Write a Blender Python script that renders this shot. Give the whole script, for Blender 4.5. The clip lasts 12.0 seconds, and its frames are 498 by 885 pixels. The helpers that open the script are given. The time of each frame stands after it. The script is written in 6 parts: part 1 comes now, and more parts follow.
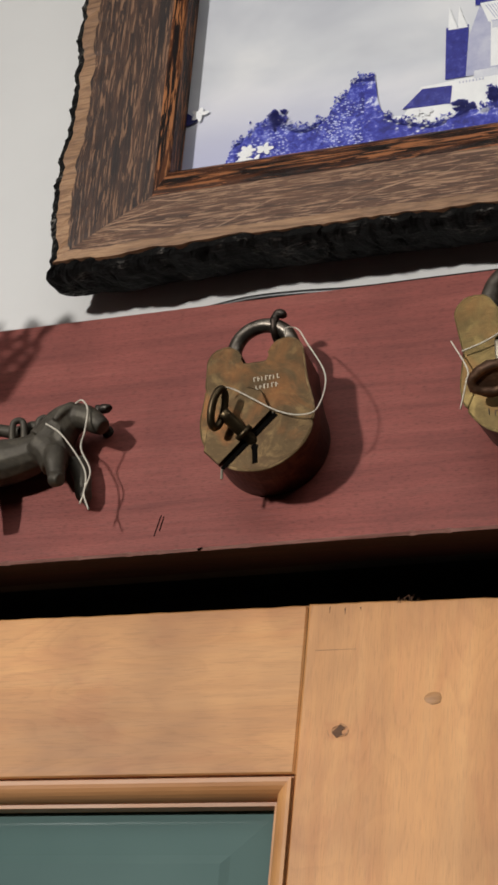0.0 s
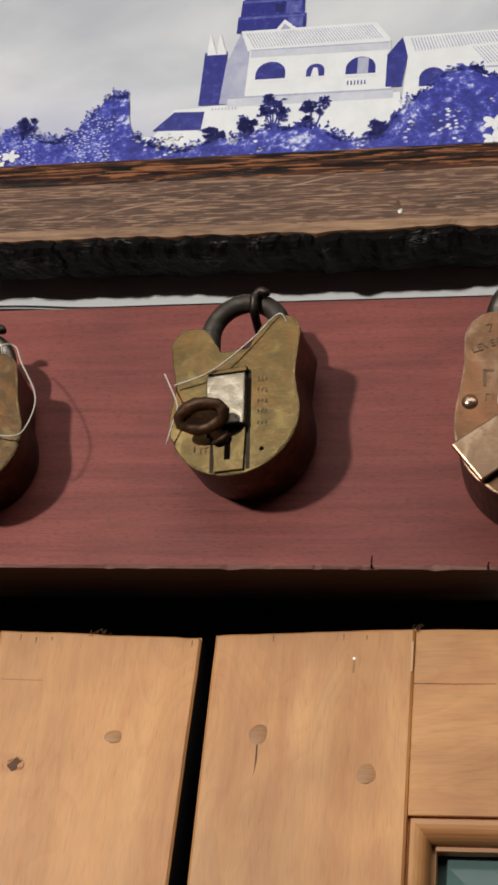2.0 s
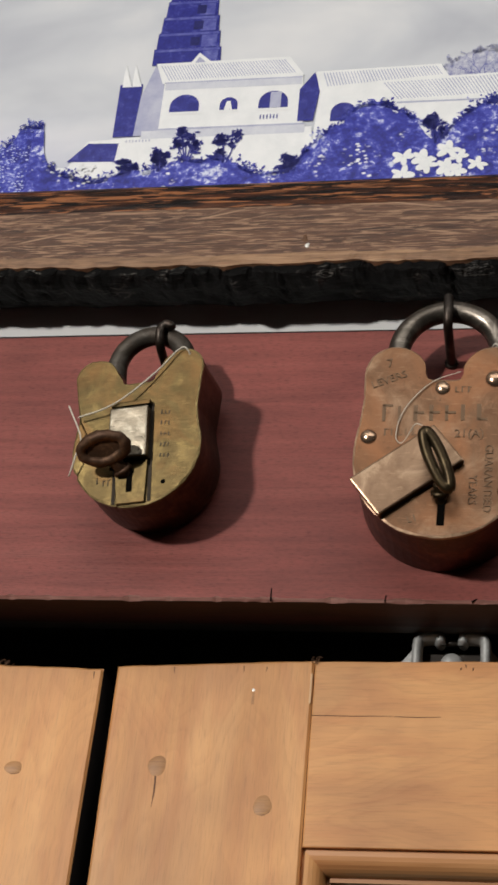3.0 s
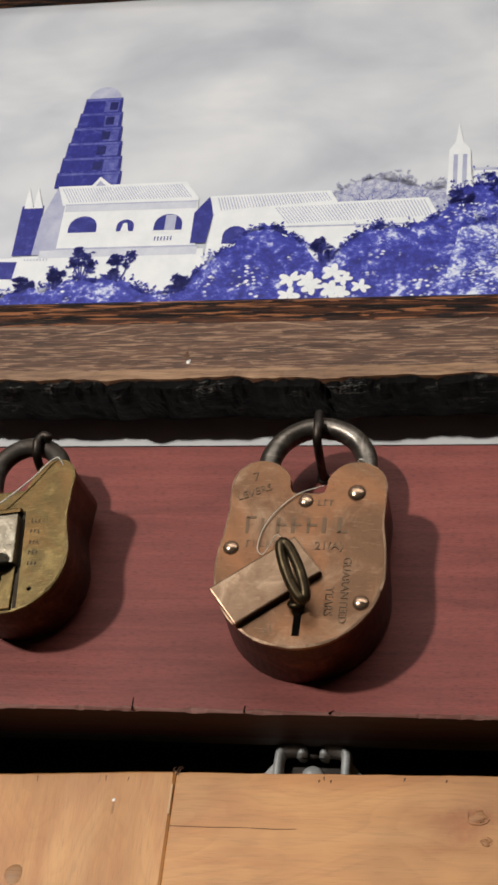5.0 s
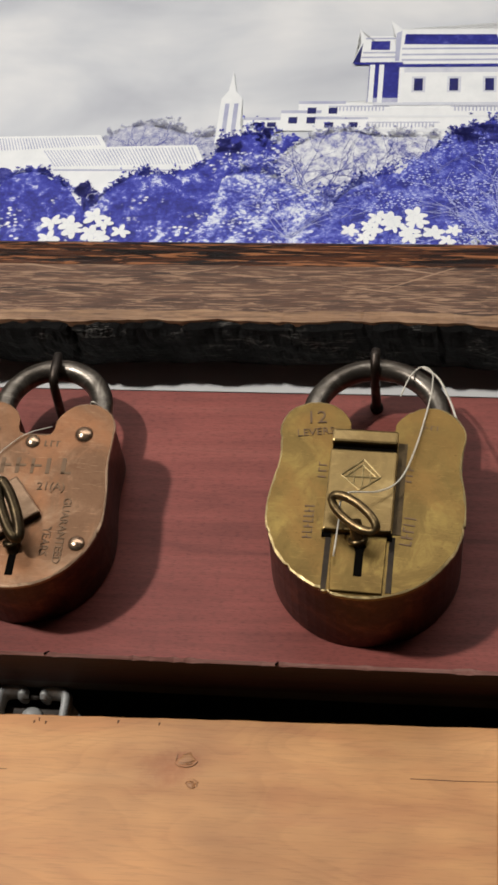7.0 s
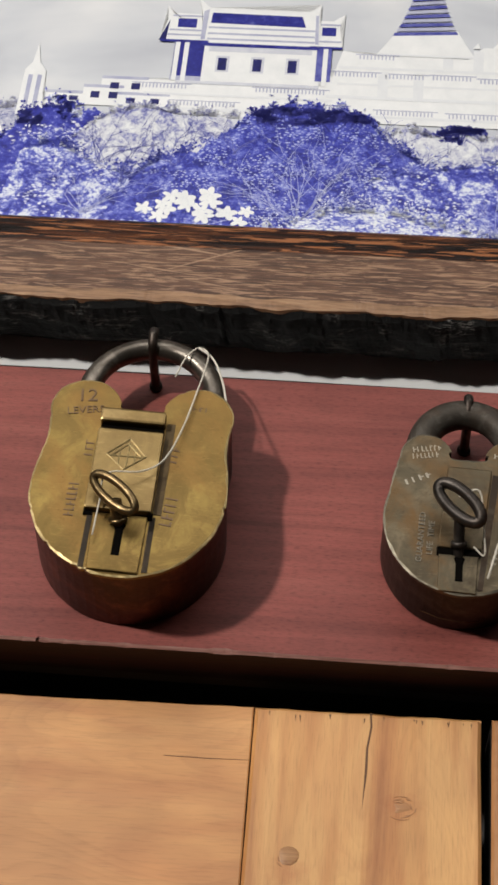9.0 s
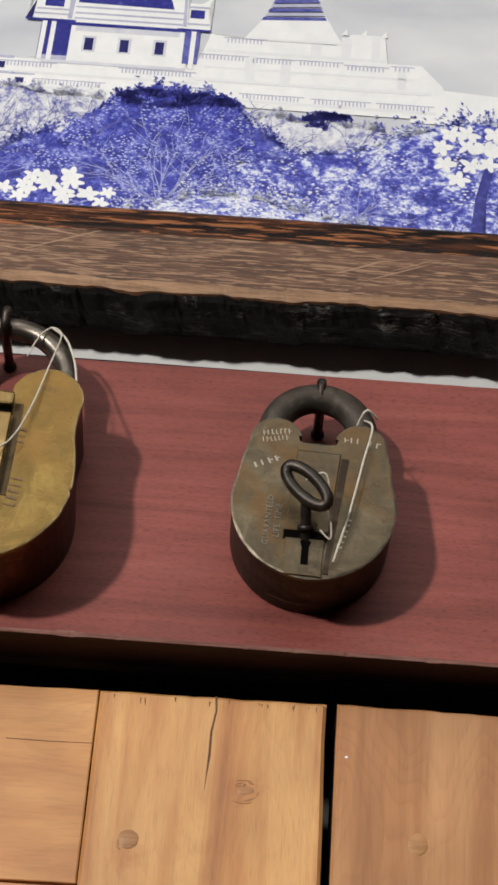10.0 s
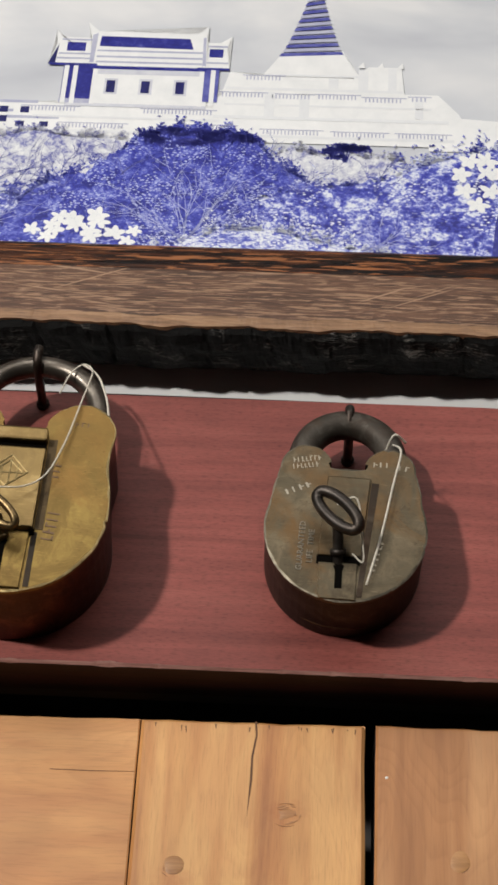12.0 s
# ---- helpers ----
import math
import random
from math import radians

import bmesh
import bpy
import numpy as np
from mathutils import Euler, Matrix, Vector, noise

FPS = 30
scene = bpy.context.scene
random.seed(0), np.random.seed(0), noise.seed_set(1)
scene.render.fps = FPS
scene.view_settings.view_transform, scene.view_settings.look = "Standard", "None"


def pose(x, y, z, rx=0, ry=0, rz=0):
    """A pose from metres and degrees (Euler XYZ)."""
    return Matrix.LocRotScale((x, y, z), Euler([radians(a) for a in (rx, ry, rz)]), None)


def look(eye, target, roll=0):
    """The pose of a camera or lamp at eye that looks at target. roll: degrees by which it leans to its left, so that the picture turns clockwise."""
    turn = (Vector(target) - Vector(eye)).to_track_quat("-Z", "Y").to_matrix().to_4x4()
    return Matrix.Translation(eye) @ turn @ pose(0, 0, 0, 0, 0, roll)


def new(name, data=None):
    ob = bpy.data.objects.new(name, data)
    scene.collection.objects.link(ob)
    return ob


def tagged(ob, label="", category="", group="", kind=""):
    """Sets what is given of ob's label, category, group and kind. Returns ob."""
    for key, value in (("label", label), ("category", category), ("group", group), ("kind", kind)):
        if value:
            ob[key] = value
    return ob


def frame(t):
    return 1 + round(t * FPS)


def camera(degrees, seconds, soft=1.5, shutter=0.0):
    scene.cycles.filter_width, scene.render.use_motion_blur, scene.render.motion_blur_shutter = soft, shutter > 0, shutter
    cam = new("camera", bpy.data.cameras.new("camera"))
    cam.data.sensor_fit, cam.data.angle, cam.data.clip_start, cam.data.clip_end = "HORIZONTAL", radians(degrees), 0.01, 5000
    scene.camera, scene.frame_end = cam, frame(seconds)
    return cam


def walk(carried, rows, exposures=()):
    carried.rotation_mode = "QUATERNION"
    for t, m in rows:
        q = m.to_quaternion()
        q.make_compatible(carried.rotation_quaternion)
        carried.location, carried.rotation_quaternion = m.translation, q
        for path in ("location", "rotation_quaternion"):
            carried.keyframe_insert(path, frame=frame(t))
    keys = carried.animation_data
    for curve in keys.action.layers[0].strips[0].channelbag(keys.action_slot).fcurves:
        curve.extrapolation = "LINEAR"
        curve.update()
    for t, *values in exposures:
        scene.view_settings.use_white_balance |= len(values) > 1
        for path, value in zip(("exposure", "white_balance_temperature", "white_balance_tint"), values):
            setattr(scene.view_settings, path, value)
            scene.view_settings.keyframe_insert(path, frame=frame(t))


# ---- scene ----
cam = camera(17.00, 12.0, soft=3.0)
PATH = [
    (0, (-0.0284, -0.7230, -0.4064), (-0.1861, -0.3253, -0.1475), 6.14),
    (0.5, (-0.0071, -0.7147, -0.4009), (-0.1559, -0.3147, -0.1404), 6.39),
    (1, (0.0171, -0.7045, -0.3918), (-0.1158, -0.2987, -0.1317), 6.51),
    (1.5, (0.0222, -0.6999, -0.3853), (-0.0942, -0.2898, -0.1240), 7.04),
    (2, (0.0249, -0.7009, -0.3770), (-0.0821, -0.2897, -0.1134), 7.14),
    (2.5, (0.0377, -0.7041, -0.3732), (-0.0638, -0.2935, -0.1066), 6.93),
    (3, (0.0526, -0.7062, -0.3708), (-0.0416, -0.2954, -0.1019), 6.64),
    (3.2, (0.0587, -0.7066, -0.3698), (-0.0330, -0.2967, -0.0985), 6.72),
    (4.8, (0.1096, -0.7004, -0.3811), (0.0154, -0.3131, -0.0793), 7.94),
    (5, (0.1186, -0.6997, -0.3814), (0.0253, -0.3124, -0.0793), 7.95),
    (5.5, (0.1416, -0.6938, -0.3809), (0.0557, -0.3041, -0.0795), 7.81),
    (6, (0.1661, -0.6809, -0.3781), (0.0934, -0.2848, -0.0818), 7.40),
    (6.5, (0.1897, -0.6767, -0.3784), (0.1218, -0.2798, -0.0819), 7.31),
    (6.7, (0.1988, -0.6766, -0.3819), (0.1302, -0.2813, -0.0836), 7.31),
    (8.3, (0.2450, -0.6947, -0.3716), (0.1909, -0.2906, -0.0821), 7.17),
    (8.5, (0.2532, -0.6919, -0.3717), (0.2055, -0.2869, -0.0824), 6.95),
    (9, (0.2666, -0.6855, -0.3725), (0.2320, -0.2807, -0.0810), 6.18),
    (9.5, (0.2856, -0.6815, -0.3720), (0.2630, -0.2766, -0.0796), 5.51),
    (10, (0.2962, -0.6770, -0.3725), (0.2880, -0.2716, -0.0799), 4.75),
    (10.5, (0.2999, -0.6753, -0.3725), (0.2971, -0.2700, -0.0798), 4.66),
    (11, (0.3034, -0.6762, -0.3765), (0.3000, -0.2722, -0.0819), 4.06),
    (11.5, (0.3003, -0.6787, -0.3712), (0.2923, -0.2768, -0.0739), 4.23),
    (12, (0.2992, -0.6853, -0.3827), (0.2797, -0.2861, -0.0821), 3.78),
]
walk(cam, [(t, look(eye, target, roll)) for t, eye, target, roll in PATH], [(0, -0.06), (3, -0.02), (6, 0.08), (9, 0.24), (12, 0.26)])

# ---------------- light ----------------
world = bpy.data.worlds.new("world")
world.use_nodes = True
scene.world = world
world.node_tree.nodes["Background"].inputs[0].default_value = (1.0, 0.93, 0.84, 1)
world.node_tree.nodes["Background"].inputs[1].default_value = 0.02


def lamp(name, kind, m, energy, colour, size):
    data = bpy.data.lights.new(name, kind)
    data.energy, data.color = energy, colour
    if kind == "AREA":
        data.shape, data.size, data.size_y = "RECTANGLE", size[0], size[1]
    else:
        data.shadow_soft_size = size
        data.spot_size, data.spot_blend = math.radians(42), 1.0
    ob = new(name, data)
    ob.matrix_world = m
    return ob


# a bright spotlight level with the board on the one side, and unseen soft fill added above
lamp("spotlight", "SPOT", look((-1.95, -3.7, 0.26), (0.05, 0, 0.0)), 515, (1.0, 0.965, 0.92), 0.12)
lamp("ceiling_panel", "AREA", pose(0.3, -1.6, 0.86), 22, (1.0, 0.985, 0.96), (2.2, 1.6))


# ---------------- materials ----------------
def base(name, colour, rough=0.5, metal=0.0, spec=0.5):
    m = bpy.data.materials.new(name)
    m.use_nodes = True
    b = m.node_tree.nodes["Principled BSDF"]
    b.inputs["Base Color"].default_value = (*colour, 1)
    b.inputs["Roughness"].default_value = rough
    b.inputs["Metallic"].default_value = metal
    b.inputs["Specular IOR Level"].default_value = spec
    return m


class Net:
    """A short hand for the nodes of one material."""

    def __init__(self, m):
        self.t = m.node_tree
        self.b = self.t.nodes["Principled BSDF"]

    def node(self, kind, **values):
        n = self.t.nodes.new(kind)
        for k, v in values.items():
            n.inputs[k].default_value = v
        return n

    def link(self, a, b):
        self.t.links.new(a, b)

    def coords(self, scale, turn=(0, 0, 0)):
        tc = self.t.nodes.new("ShaderNodeTexCoord")
        mp = self.node("ShaderNodeMapping", Scale=scale, Rotation=turn)
        self.link(tc.outputs["Object"], mp.inputs["Vector"])
        return mp.outputs["Vector"]

    def noise(self, vec, scale, detail=4.0, rough=0.55, distortion=0.0):
        n = self.node("ShaderNodeTexNoise", Scale=scale, Detail=detail, Roughness=rough, Distortion=distortion)
        self.link(vec, n.inputs["Vector"])
        return n.outputs["Fac"]

    def ramp(self, fac, stops, constant=False):
        n = self.t.nodes.new("ShaderNodeValToRGB")
        e = n.color_ramp.elements
        while len(e) < len(stops):
            e.new(0.5)
        for q, (p, c) in zip(e, stops):
            q.position, q.color = p, (*c, 1) if len(c) == 3 else c
        if constant:
            n.color_ramp.interpolation = "CONSTANT"
        self.link(fac, n.inputs["Fac"])
        return n.outputs["Color"]

    def mix(self, fac, a, b, how="MIX"):
        n = self.t.nodes.new("ShaderNodeMix")
        n.data_type, n.blend_type = "RGBA", how
        for sock, v in ((n.inputs[0], fac), (n.inputs[6], a), (n.inputs[7], b)):
            if isinstance(v, (int, float)):
                sock.default_value = v
            elif isinstance(v, tuple):
                sock.default_value = (*v, 1)
            else:
                self.link(v, sock)
        return n.outputs[2]

    def bump(self, height, strength, distance=0.001):
        n = self.node("ShaderNodeBump", Strength=strength, Distance=distance)
        self.link(height, n.inputs["Height"])
        self.link(n.outputs["Normal"], self.b.inputs["Normal"])

    def colour(self, c):
        self.link(c, self.b.inputs["Base Color"])

    def rough(self, fac, lo, hi):
        n = self.node("ShaderNodeMapRange")
        n.inputs["To Min"].default_value, n.inputs["To Max"].default_value = lo, hi
        self.link(fac, n.inputs["Value"])
        self.link(n.outputs["Result"], self.b.inputs["Roughness"])


def wood(name, dark, mid, light, axis, rough=(0.35, 0.6), fine=1.0, bump=0.15, blotch=0.35, streak=None, sharp=0.0, turn=(0, 0, 0), grain=0.55, hair=0.35, scratch=None, figure=0.0, streak_at=(0.5, 0.57), pore=(5, 95), flush=0.0, spots=()):
    """Grain that runs along one axis, with broad bands, fine fibres and blotches."""
    m = base(name, mid)
    n = Net(m)
    along = {"x": (1, 16, 16), "z": (16, 16, 1)}[axis]
    v = n.coords(along, turn)
    bands = n.noise(v, 5.0 * fine, 3, 0.6, 1.2)
    fibre = n.noise(v, 34.0 * fine, 5, 0.65, 0.4)
    col = n.ramp(bands, [(0.3 + sharp, dark), (0.5, mid), (0.72 - sharp, light)])
    f2 = n.ramp(fibre, [(0.38, (0.55, 0.52, 0.5)), (0.56, (1.0, 1.0, 1.0))])
    col = n.mix(grain, col, f2, "MULTIPLY")
    pores = n.noise(n.coords({"x": (pore[0], pore[1], pore[1]), "z": (pore[1], pore[1], pore[0])}[axis], turn), 11.0, 3, 0.6)
    col = n.mix(hair, col, n.ramp(pores, [(0.34, (0.42, 0.38, 0.36)), (0.48, (1.0, 1.0, 1.0)), (0.7, (1.08, 1.08, 1.08))]), "MULTIPLY")
    big = n.noise(n.coords((1, 1, 1)), 9.0, 3)
    col = n.mix(blotch, col, n.ramp(big, [(0.3, (0.55, 0.5, 0.48)), (0.65, (1.12, 1.1, 1.06))]), "MULTIPLY")
    if flush:
        # reddish heartwood clouds, drawn out along the grain
        cloud = n.noise(n.coords({"x": (5, 14, 17), "z": (17, 14, 5)}[axis], turn), 1.9, 4, 0.55, 1.6)
        col = n.mix(n.ramp(cloud, [(0.50, (0, 0, 0)), (0.62, (flush, flush, flush))]), col, (0.86, 0.72, 0.70), "MULTIPLY")
    for x, z, r in spots:
        # a soft reddish stain where a branch grew
        at = n.node("ShaderNodeMapping", Scale=(1 / r, 0.0, 1.3 / r), Location=(-x / r, 0.0, -1.3 * z / r))
        n.link(n.coords((1, 1, 1)), at.inputs["Vector"])
        far = n.node("ShaderNodeVectorMath")
        far.operation = "LENGTH"
        n.link(at.outputs["Vector"], far.inputs[0])
        wavy = n.node("ShaderNodeMath")
        wavy.operation = "ADD"
        n.link(far.outputs["Value"], wavy.inputs[0])
        n.link(n.noise(n.coords((1, 1, 1)), 170.0, 4, 0.6), wavy.inputs[1])
        col = n.mix(n.ramp(wavy.outputs[0], [(0.45, (0.75, 0.75, 0.75)), (0.75, (0.35, 0.35, 0.35)), (1.0, (0, 0, 0))]), col, (0.80, 0.60, 0.54), "MULTIPLY")
    if streak:
        s = n.noise(v, 16.0 * fine, 4, 0.6, 0.8)
        col = n.mix(n.ramp(s, [(streak_at[0], (0, 0, 0)), (streak_at[1], (1, 1, 1))]), col, streak)
    if figure:
        # growth rings cut at a slant: the contour lines of a slow field
        field = n.noise(n.coords({"x": (4.5, 9, 15), "z": (15, 9, 4.5)}[axis], turn), 1.0, 2, 0.45, 0.6)
        many = n.node("ShaderNodeMath")
        many.operation = "MULTIPLY"
        many.inputs[1].default_value = 26.0
        n.link(field, many.inputs[0])
        ring = n.node("ShaderNodeMath")
        ring.operation = "FRACT"
        n.link(many.outputs[0], ring.inputs[0])
        col = n.mix(figure, col, n.ramp(ring.outputs[0], [(0.0, (1.06, 1.05, 1.04)), (0.55, (0.97, 0.96, 0.94)), (0.9, (0.74, 0.66, 0.58)), (1.0, (1.06, 1.05, 1.04))]), "MULTIPLY")
    if scratch:
        for angle, seed in ((13, 0.0), (-9, 3.7), (24, 8.1)):
            flat = n.coords((1, 1, 1), (0, math.radians(angle), 0))
            mp = n.node("ShaderNodeMapping", Scale=(11, 1, 420), Location=(seed, 0, seed))
            n.link(flat, mp.inputs["Vector"])
            cut = n.noise(mp.outputs["Vector"], 1.0, 1, 0.4)
            col = n.mix(n.ramp(cut, [(0.69, (0, 0, 0)), (0.74, (0.8, 0.8, 0.8))]), col, scratch)
    n.colour(col)
    n.rough(fibre, *rough)
    n.bump(fibre, bump, 0.0008)
    return m


def metal(name, bright, dull, stain, rough=(0.25, 0.5), amount=0.45, metallic=0.9, scale=90.0, tint=None):
    """Handled metal: a bright tone and a dull one in clouded patches, dark stains, a second hue, rubbing marks and dents."""
    m = base(name, bright, 0.35, metallic)
    n = Net(m)
    v = n.coords((1, 1, 1))
    patch = n.noise(v, scale * 0.6, 7, 0.68, 1.4)
    col = n.ramp(patch, [(0.34, tuple(c * 0.8 for c in dull)), (0.5, dull), (0.66, bright)])
    if tint:
        hue = n.noise(n.coords((1, 1, 1), (0.4, 0.9, 0.2)), scale * 0.42, 5, 0.62, 1.0)
        col = n.mix(n.ramp(hue, [(0.46, (0, 0, 0)), (0.66, (0.85, 0.85, 0.85))]), col, tint)
    spot = n.noise(v, scale * 3.2, 6, 0.72, 0.6)
    col = n.mix(n.ramp(spot, [(0.56, (0, 0, 0)), (0.74, (amount, amount, amount))]), col, stain)
    big = n.noise(v, scale * 0.3, 5, 0.65, 0.8)
    col = n.mix(n.ramp(big, [(0.5, (0, 0, 0)), (0.72, (amount, amount, amount))]), col, stain)
    pit = n.noise(v, scale * 11, 3, 0.6)
    col = n.mix(n.ramp(pit, [(0.68, (0, 0, 0)), (0.76, (amount, amount, amount))]), col, tuple(c * 0.4 for c in stain))
    rub = n.noise(n.coords((1, 1, 9), (0, 0.7, 0)), 150.0, 4, 0.6)
    col = n.mix(n.ramp(rub, [(0.6, (0, 0, 0)), (0.72, (0.3, 0.3, 0.3))]), col, tuple(min(1, c * 1.5) for c in bright))
    n.colour(col)
    n.rough(spot, *rough)
    n.bump(n.mix(0.15, n.noise(v, scale * 0.9, 4, 0.5), rub), 0.3, 0.0012)
    return m


MAHOGANY = wood("mahogany", (0.172, 0.042, 0.033), (0.258, 0.065, 0.052), (0.315, 0.092, 0.072), "x", (0.44, 0.62), 0.9, 0.25, 0.6, sharp=-0.08, grain=0.3, hair=0.6, pore=(24, 165))
# darker copy of the mahogany, with shade put into the underside's colour
MAHOGANY_SHADED = wood("mahogany_shaded_underside", (0.026, 0.006, 0.008), (0.040, 0.009, 0.012), (0.056, 0.013, 0.016), "x", (0.5, 0.7), 2.0, 0.2)
MAHOGANY.node_tree.nodes["Principled BSDF"].inputs["Specular IOR Level"].default_value = 0.31
MAHOGANY_WORN = wood("mahogany_worn", (0.25, 0.10, 0.08), (0.40, 0.2, 0.17), (0.5, 0.29, 0.25), "x", (0.5, 0.7), 3.0, 0.3)
PINE_Z = wood("pine_upright", (0.55, 0.255, 0.090), (0.63, 0.310, 0.113), (0.69, 0.365, 0.146), "z", (0.42, 0.6), 0.4, 0.06, 0.85, sharp=0.0, grain=0.10, hair=0.24, figure=0.17, pore=(8, 150), flush=0.42, spots=((-0.0846, -0.0705, 0.018),))
PINE_X = wood("pine_level", (0.55, 0.255, 0.090), (0.63, 0.312, 0.114), (0.69, 0.365, 0.146), "x", (0.42, 0.6), 0.36, 0.06, 0.85, sharp=0.0, grain=0.08, hair=0.2, figure=0.2, pore=(8, 150), flush=0.42, spots=((0.2400, -0.0255, 0.030), (0.2476, -0.0203, 0.014)))
PINE_STRIPE = wood("pine_heartwood_stripes", (0.45, 0.195, 0.066), (0.57, 0.27, 0.092), (0.70, 0.385, 0.145), "z", (0.42, 0.6), 0.42, 0.06, 0.5, sharp=0.1, grain=0.1, hair=0.25, figure=0.15, pore=(8, 150), flush=0.42, spots=((0.4622, -0.0462, 0.020), (0.4130, -0.0800, 0.022)))
PINE_RED = wood("pine_reddish", (0.33, 0.135, 0.048), (0.45, 0.205, 0.078), (0.56, 0.29, 0.125), "z", (0.42, 0.6), 0.4, 0.06, 0.7, grain=0.12, hair=0.18, figure=0.24)
PINE_MOULD = wood("pine_moulding", (0.42, 0.17, 0.06), (0.56, 0.26, 0.10), (0.66, 0.34, 0.15), "x", (0.38, 0.52), 0.6, 0.06, grain=0.15, hair=0.15)
PLUG = wood("pine_plug", (0.33, 0.155, 0.056), (0.45, 0.222, 0.082), (0.53, 0.285, 0.115), "x", (0.45, 0.6), 0.8, 0.2, grain=0.3)
PALM_X = wood("palm_level", (0.052, 0.022, 0.012), (0.132, 0.061, 0.034), (0.198, 0.100, 0.056), "x", (0.4, 0.6), 3.4, 0.6, 0.5, (0.345, 0.20, 0.118), 0.0, grain=0.7, hair=0.5, scratch=(0.44, 0.27, 0.165), streak_at=(0.52, 0.60))
PALM_Z = wood("palm_upright", (0.013, 0.005, 0.003), (0.046, 0.018, 0.009), (0.095, 0.042, 0.021), "z", (0.4, 0.6), 2.6, 0.6, 0.5, (0.23, 0.118, 0.062), 0.05, grain=0.75, turn=(0, 0.06, 0), streak_at=(0.54, 0.60))
SLIP_X = wood("slip_level", (0.004, 0.0015, 0.001), (0.022, 0.0065, 0.003), (0.085, 0.027, 0.0095), "x", (0.28, 0.45), 1.9, 0.7, 0.3, (0.31, 0.118, 0.046), 0.12, grain=0.5, hair=0.5, streak_at=(0.545, 0.58))
SLIP_Z = wood("slip_upright", (0.006, 0.002, 0.001), (0.034, 0.010, 0.004), (0.12, 0.038, 0.012), "z", (0.28, 0.45), 2.2, 0.5, 0.3, (0.40, 0.155, 0.056), 0.12, grain=0.5, hair=0.5, streak_at=(0.53, 0.58))
SAPWOOD = wood("sapwood", (0.17, 0.085, 0.042), (0.38, 0.215, 0.112), (0.49, 0.30, 0.165), "x", (0.5, 0.7), 3.0, 0.4, 0.8)

for slip_wood in (SLIP_X, SLIP_Z):
    slip_wood.node_tree.nodes["Principled BSDF"].inputs["Specular IOR Level"].default_value = 0.2


def char_material():
    m = base("charred_bark", (0.004, 0.004, 0.004), 0.4, 0.0, 0.13)
    n = Net(m)
    v = n.coords((1, 2.2, 2.2))
    a = n.noise(v, 60, 6, 0.7, 0.6)
    b = n.noise(n.coords((0.5, 1.5, 1.5)), 300, 5, 0.75)
    line = n.noise(n.coords((0.3, 1.6, 1.6)), 95, 4, 0.6, 1.3)
    thin = n.ramp(line, [(0.480, (0, 0, 0)), (0.496, (1, 1, 1)), (0.504, (1, 1, 1)), (0.520, (0, 0, 0))])
    gate = n.ramp(n.noise(n.coords((1, 1, 1)), 55, 3), [(0.52, (0, 0, 0)), (0.62, (1, 1, 1))])
    col = n.ramp(a, [(0.4, (0.0026, 0.0024, 0.0022)), (0.68, (0.0055, 0.005, 0.0045)), (0.84, (0.026, 0.022, 0.018))])
    # thin pale crack lines double as glints painted onto the black
    n.colour(n.mix(n.mix(1.0, thin, gate, "MULTIPLY"), col, (0.2, 0.185, 0.165)))
    n.rough(b, 0.15, 0.85)
    n.bump(n.mix(0.5, a, b), 0.8, 0.004)
    return m


def paint_material(name, colour, scale=30.0, rough=0.7, vary=0.06, bump=0.2):
    m = base(name, colour, rough)
    n = Net(m)
    v = n.coords((1, 1, 1))
    a = n.noise(v, scale, 4)
    lo, hi = tuple(c * (1 - vary) for c in colour), tuple(min(1, c * (1 + vary)) for c in colour)
    n.colour(n.ramp(a, [(0.3, lo), (0.7, hi)]))
    n.bump(n.noise(v, scale * 12, 3), bump, 0.0006)
    return m


CHAR = char_material()
WALL = paint_material("white_wall_paint", (0.68, 0.675, 0.66), 8.0, 0.7, 0.03)
ROOM = paint_material("brown_room_paint", (0.09, 0.082, 0.075), 3.0)
FLOOR = wood("dark_floorboards", (0.010, 0.008, 0.007), (0.014, 0.011, 0.009), (0.02, 0.015, 0.012), "x")
# near-black that stands in for shade in the recess and door gaps
DARK_SHADE = paint_material("near_black_shade", (0.022, 0.017, 0.015), 40, 0.6, 0.3)
LINTEL = paint_material("dark_lintel_edge", (0.05, 0.035, 0.03), 40, 0.5, 0.3)
RUBBER = base("black_cable_sheath", (0.012, 0.012, 0.012), 0.35)
THREAD = paint_material("cotton_thread", (0.72, 0.66, 0.55), 900, 0.9, 0.2, 0.6)
IRON = metal("dark_iron", (0.085, 0.074, 0.063), (0.04, 0.033, 0.028), (0.05, 0.026, 0.014), (0.34, 0.56), 0.5, 0.75)
STEEL = metal("worn_steel", (0.27, 0.235, 0.195), (0.13, 0.112, 0.092), (0.05, 0.034, 0.024), (0.24, 0.42), 0.5, 0.85, 120)
ZINC = metal("zinc_plate", (0.62, 0.63, 0.61), (0.44, 0.44, 0.42), (0.12, 0.1, 0.08), (0.35, 0.55), 0.3, 0.3)
BRASS_OLD = metal("old_brass", (0.135, 0.089, 0.040), (0.066, 0.043, 0.021), (0.034, 0.018, 0.010), (0.3, 0.52), 0.6, tint=(0.155, 0.066, 0.024))
BRASS_GREEN = metal("greenish_brass", (0.155, 0.110, 0.042), (0.090, 0.063, 0.025), (0.046, 0.028, 0.013), (0.3, 0.52), 0.5, tint=(0.13, 0.070, 0.026))
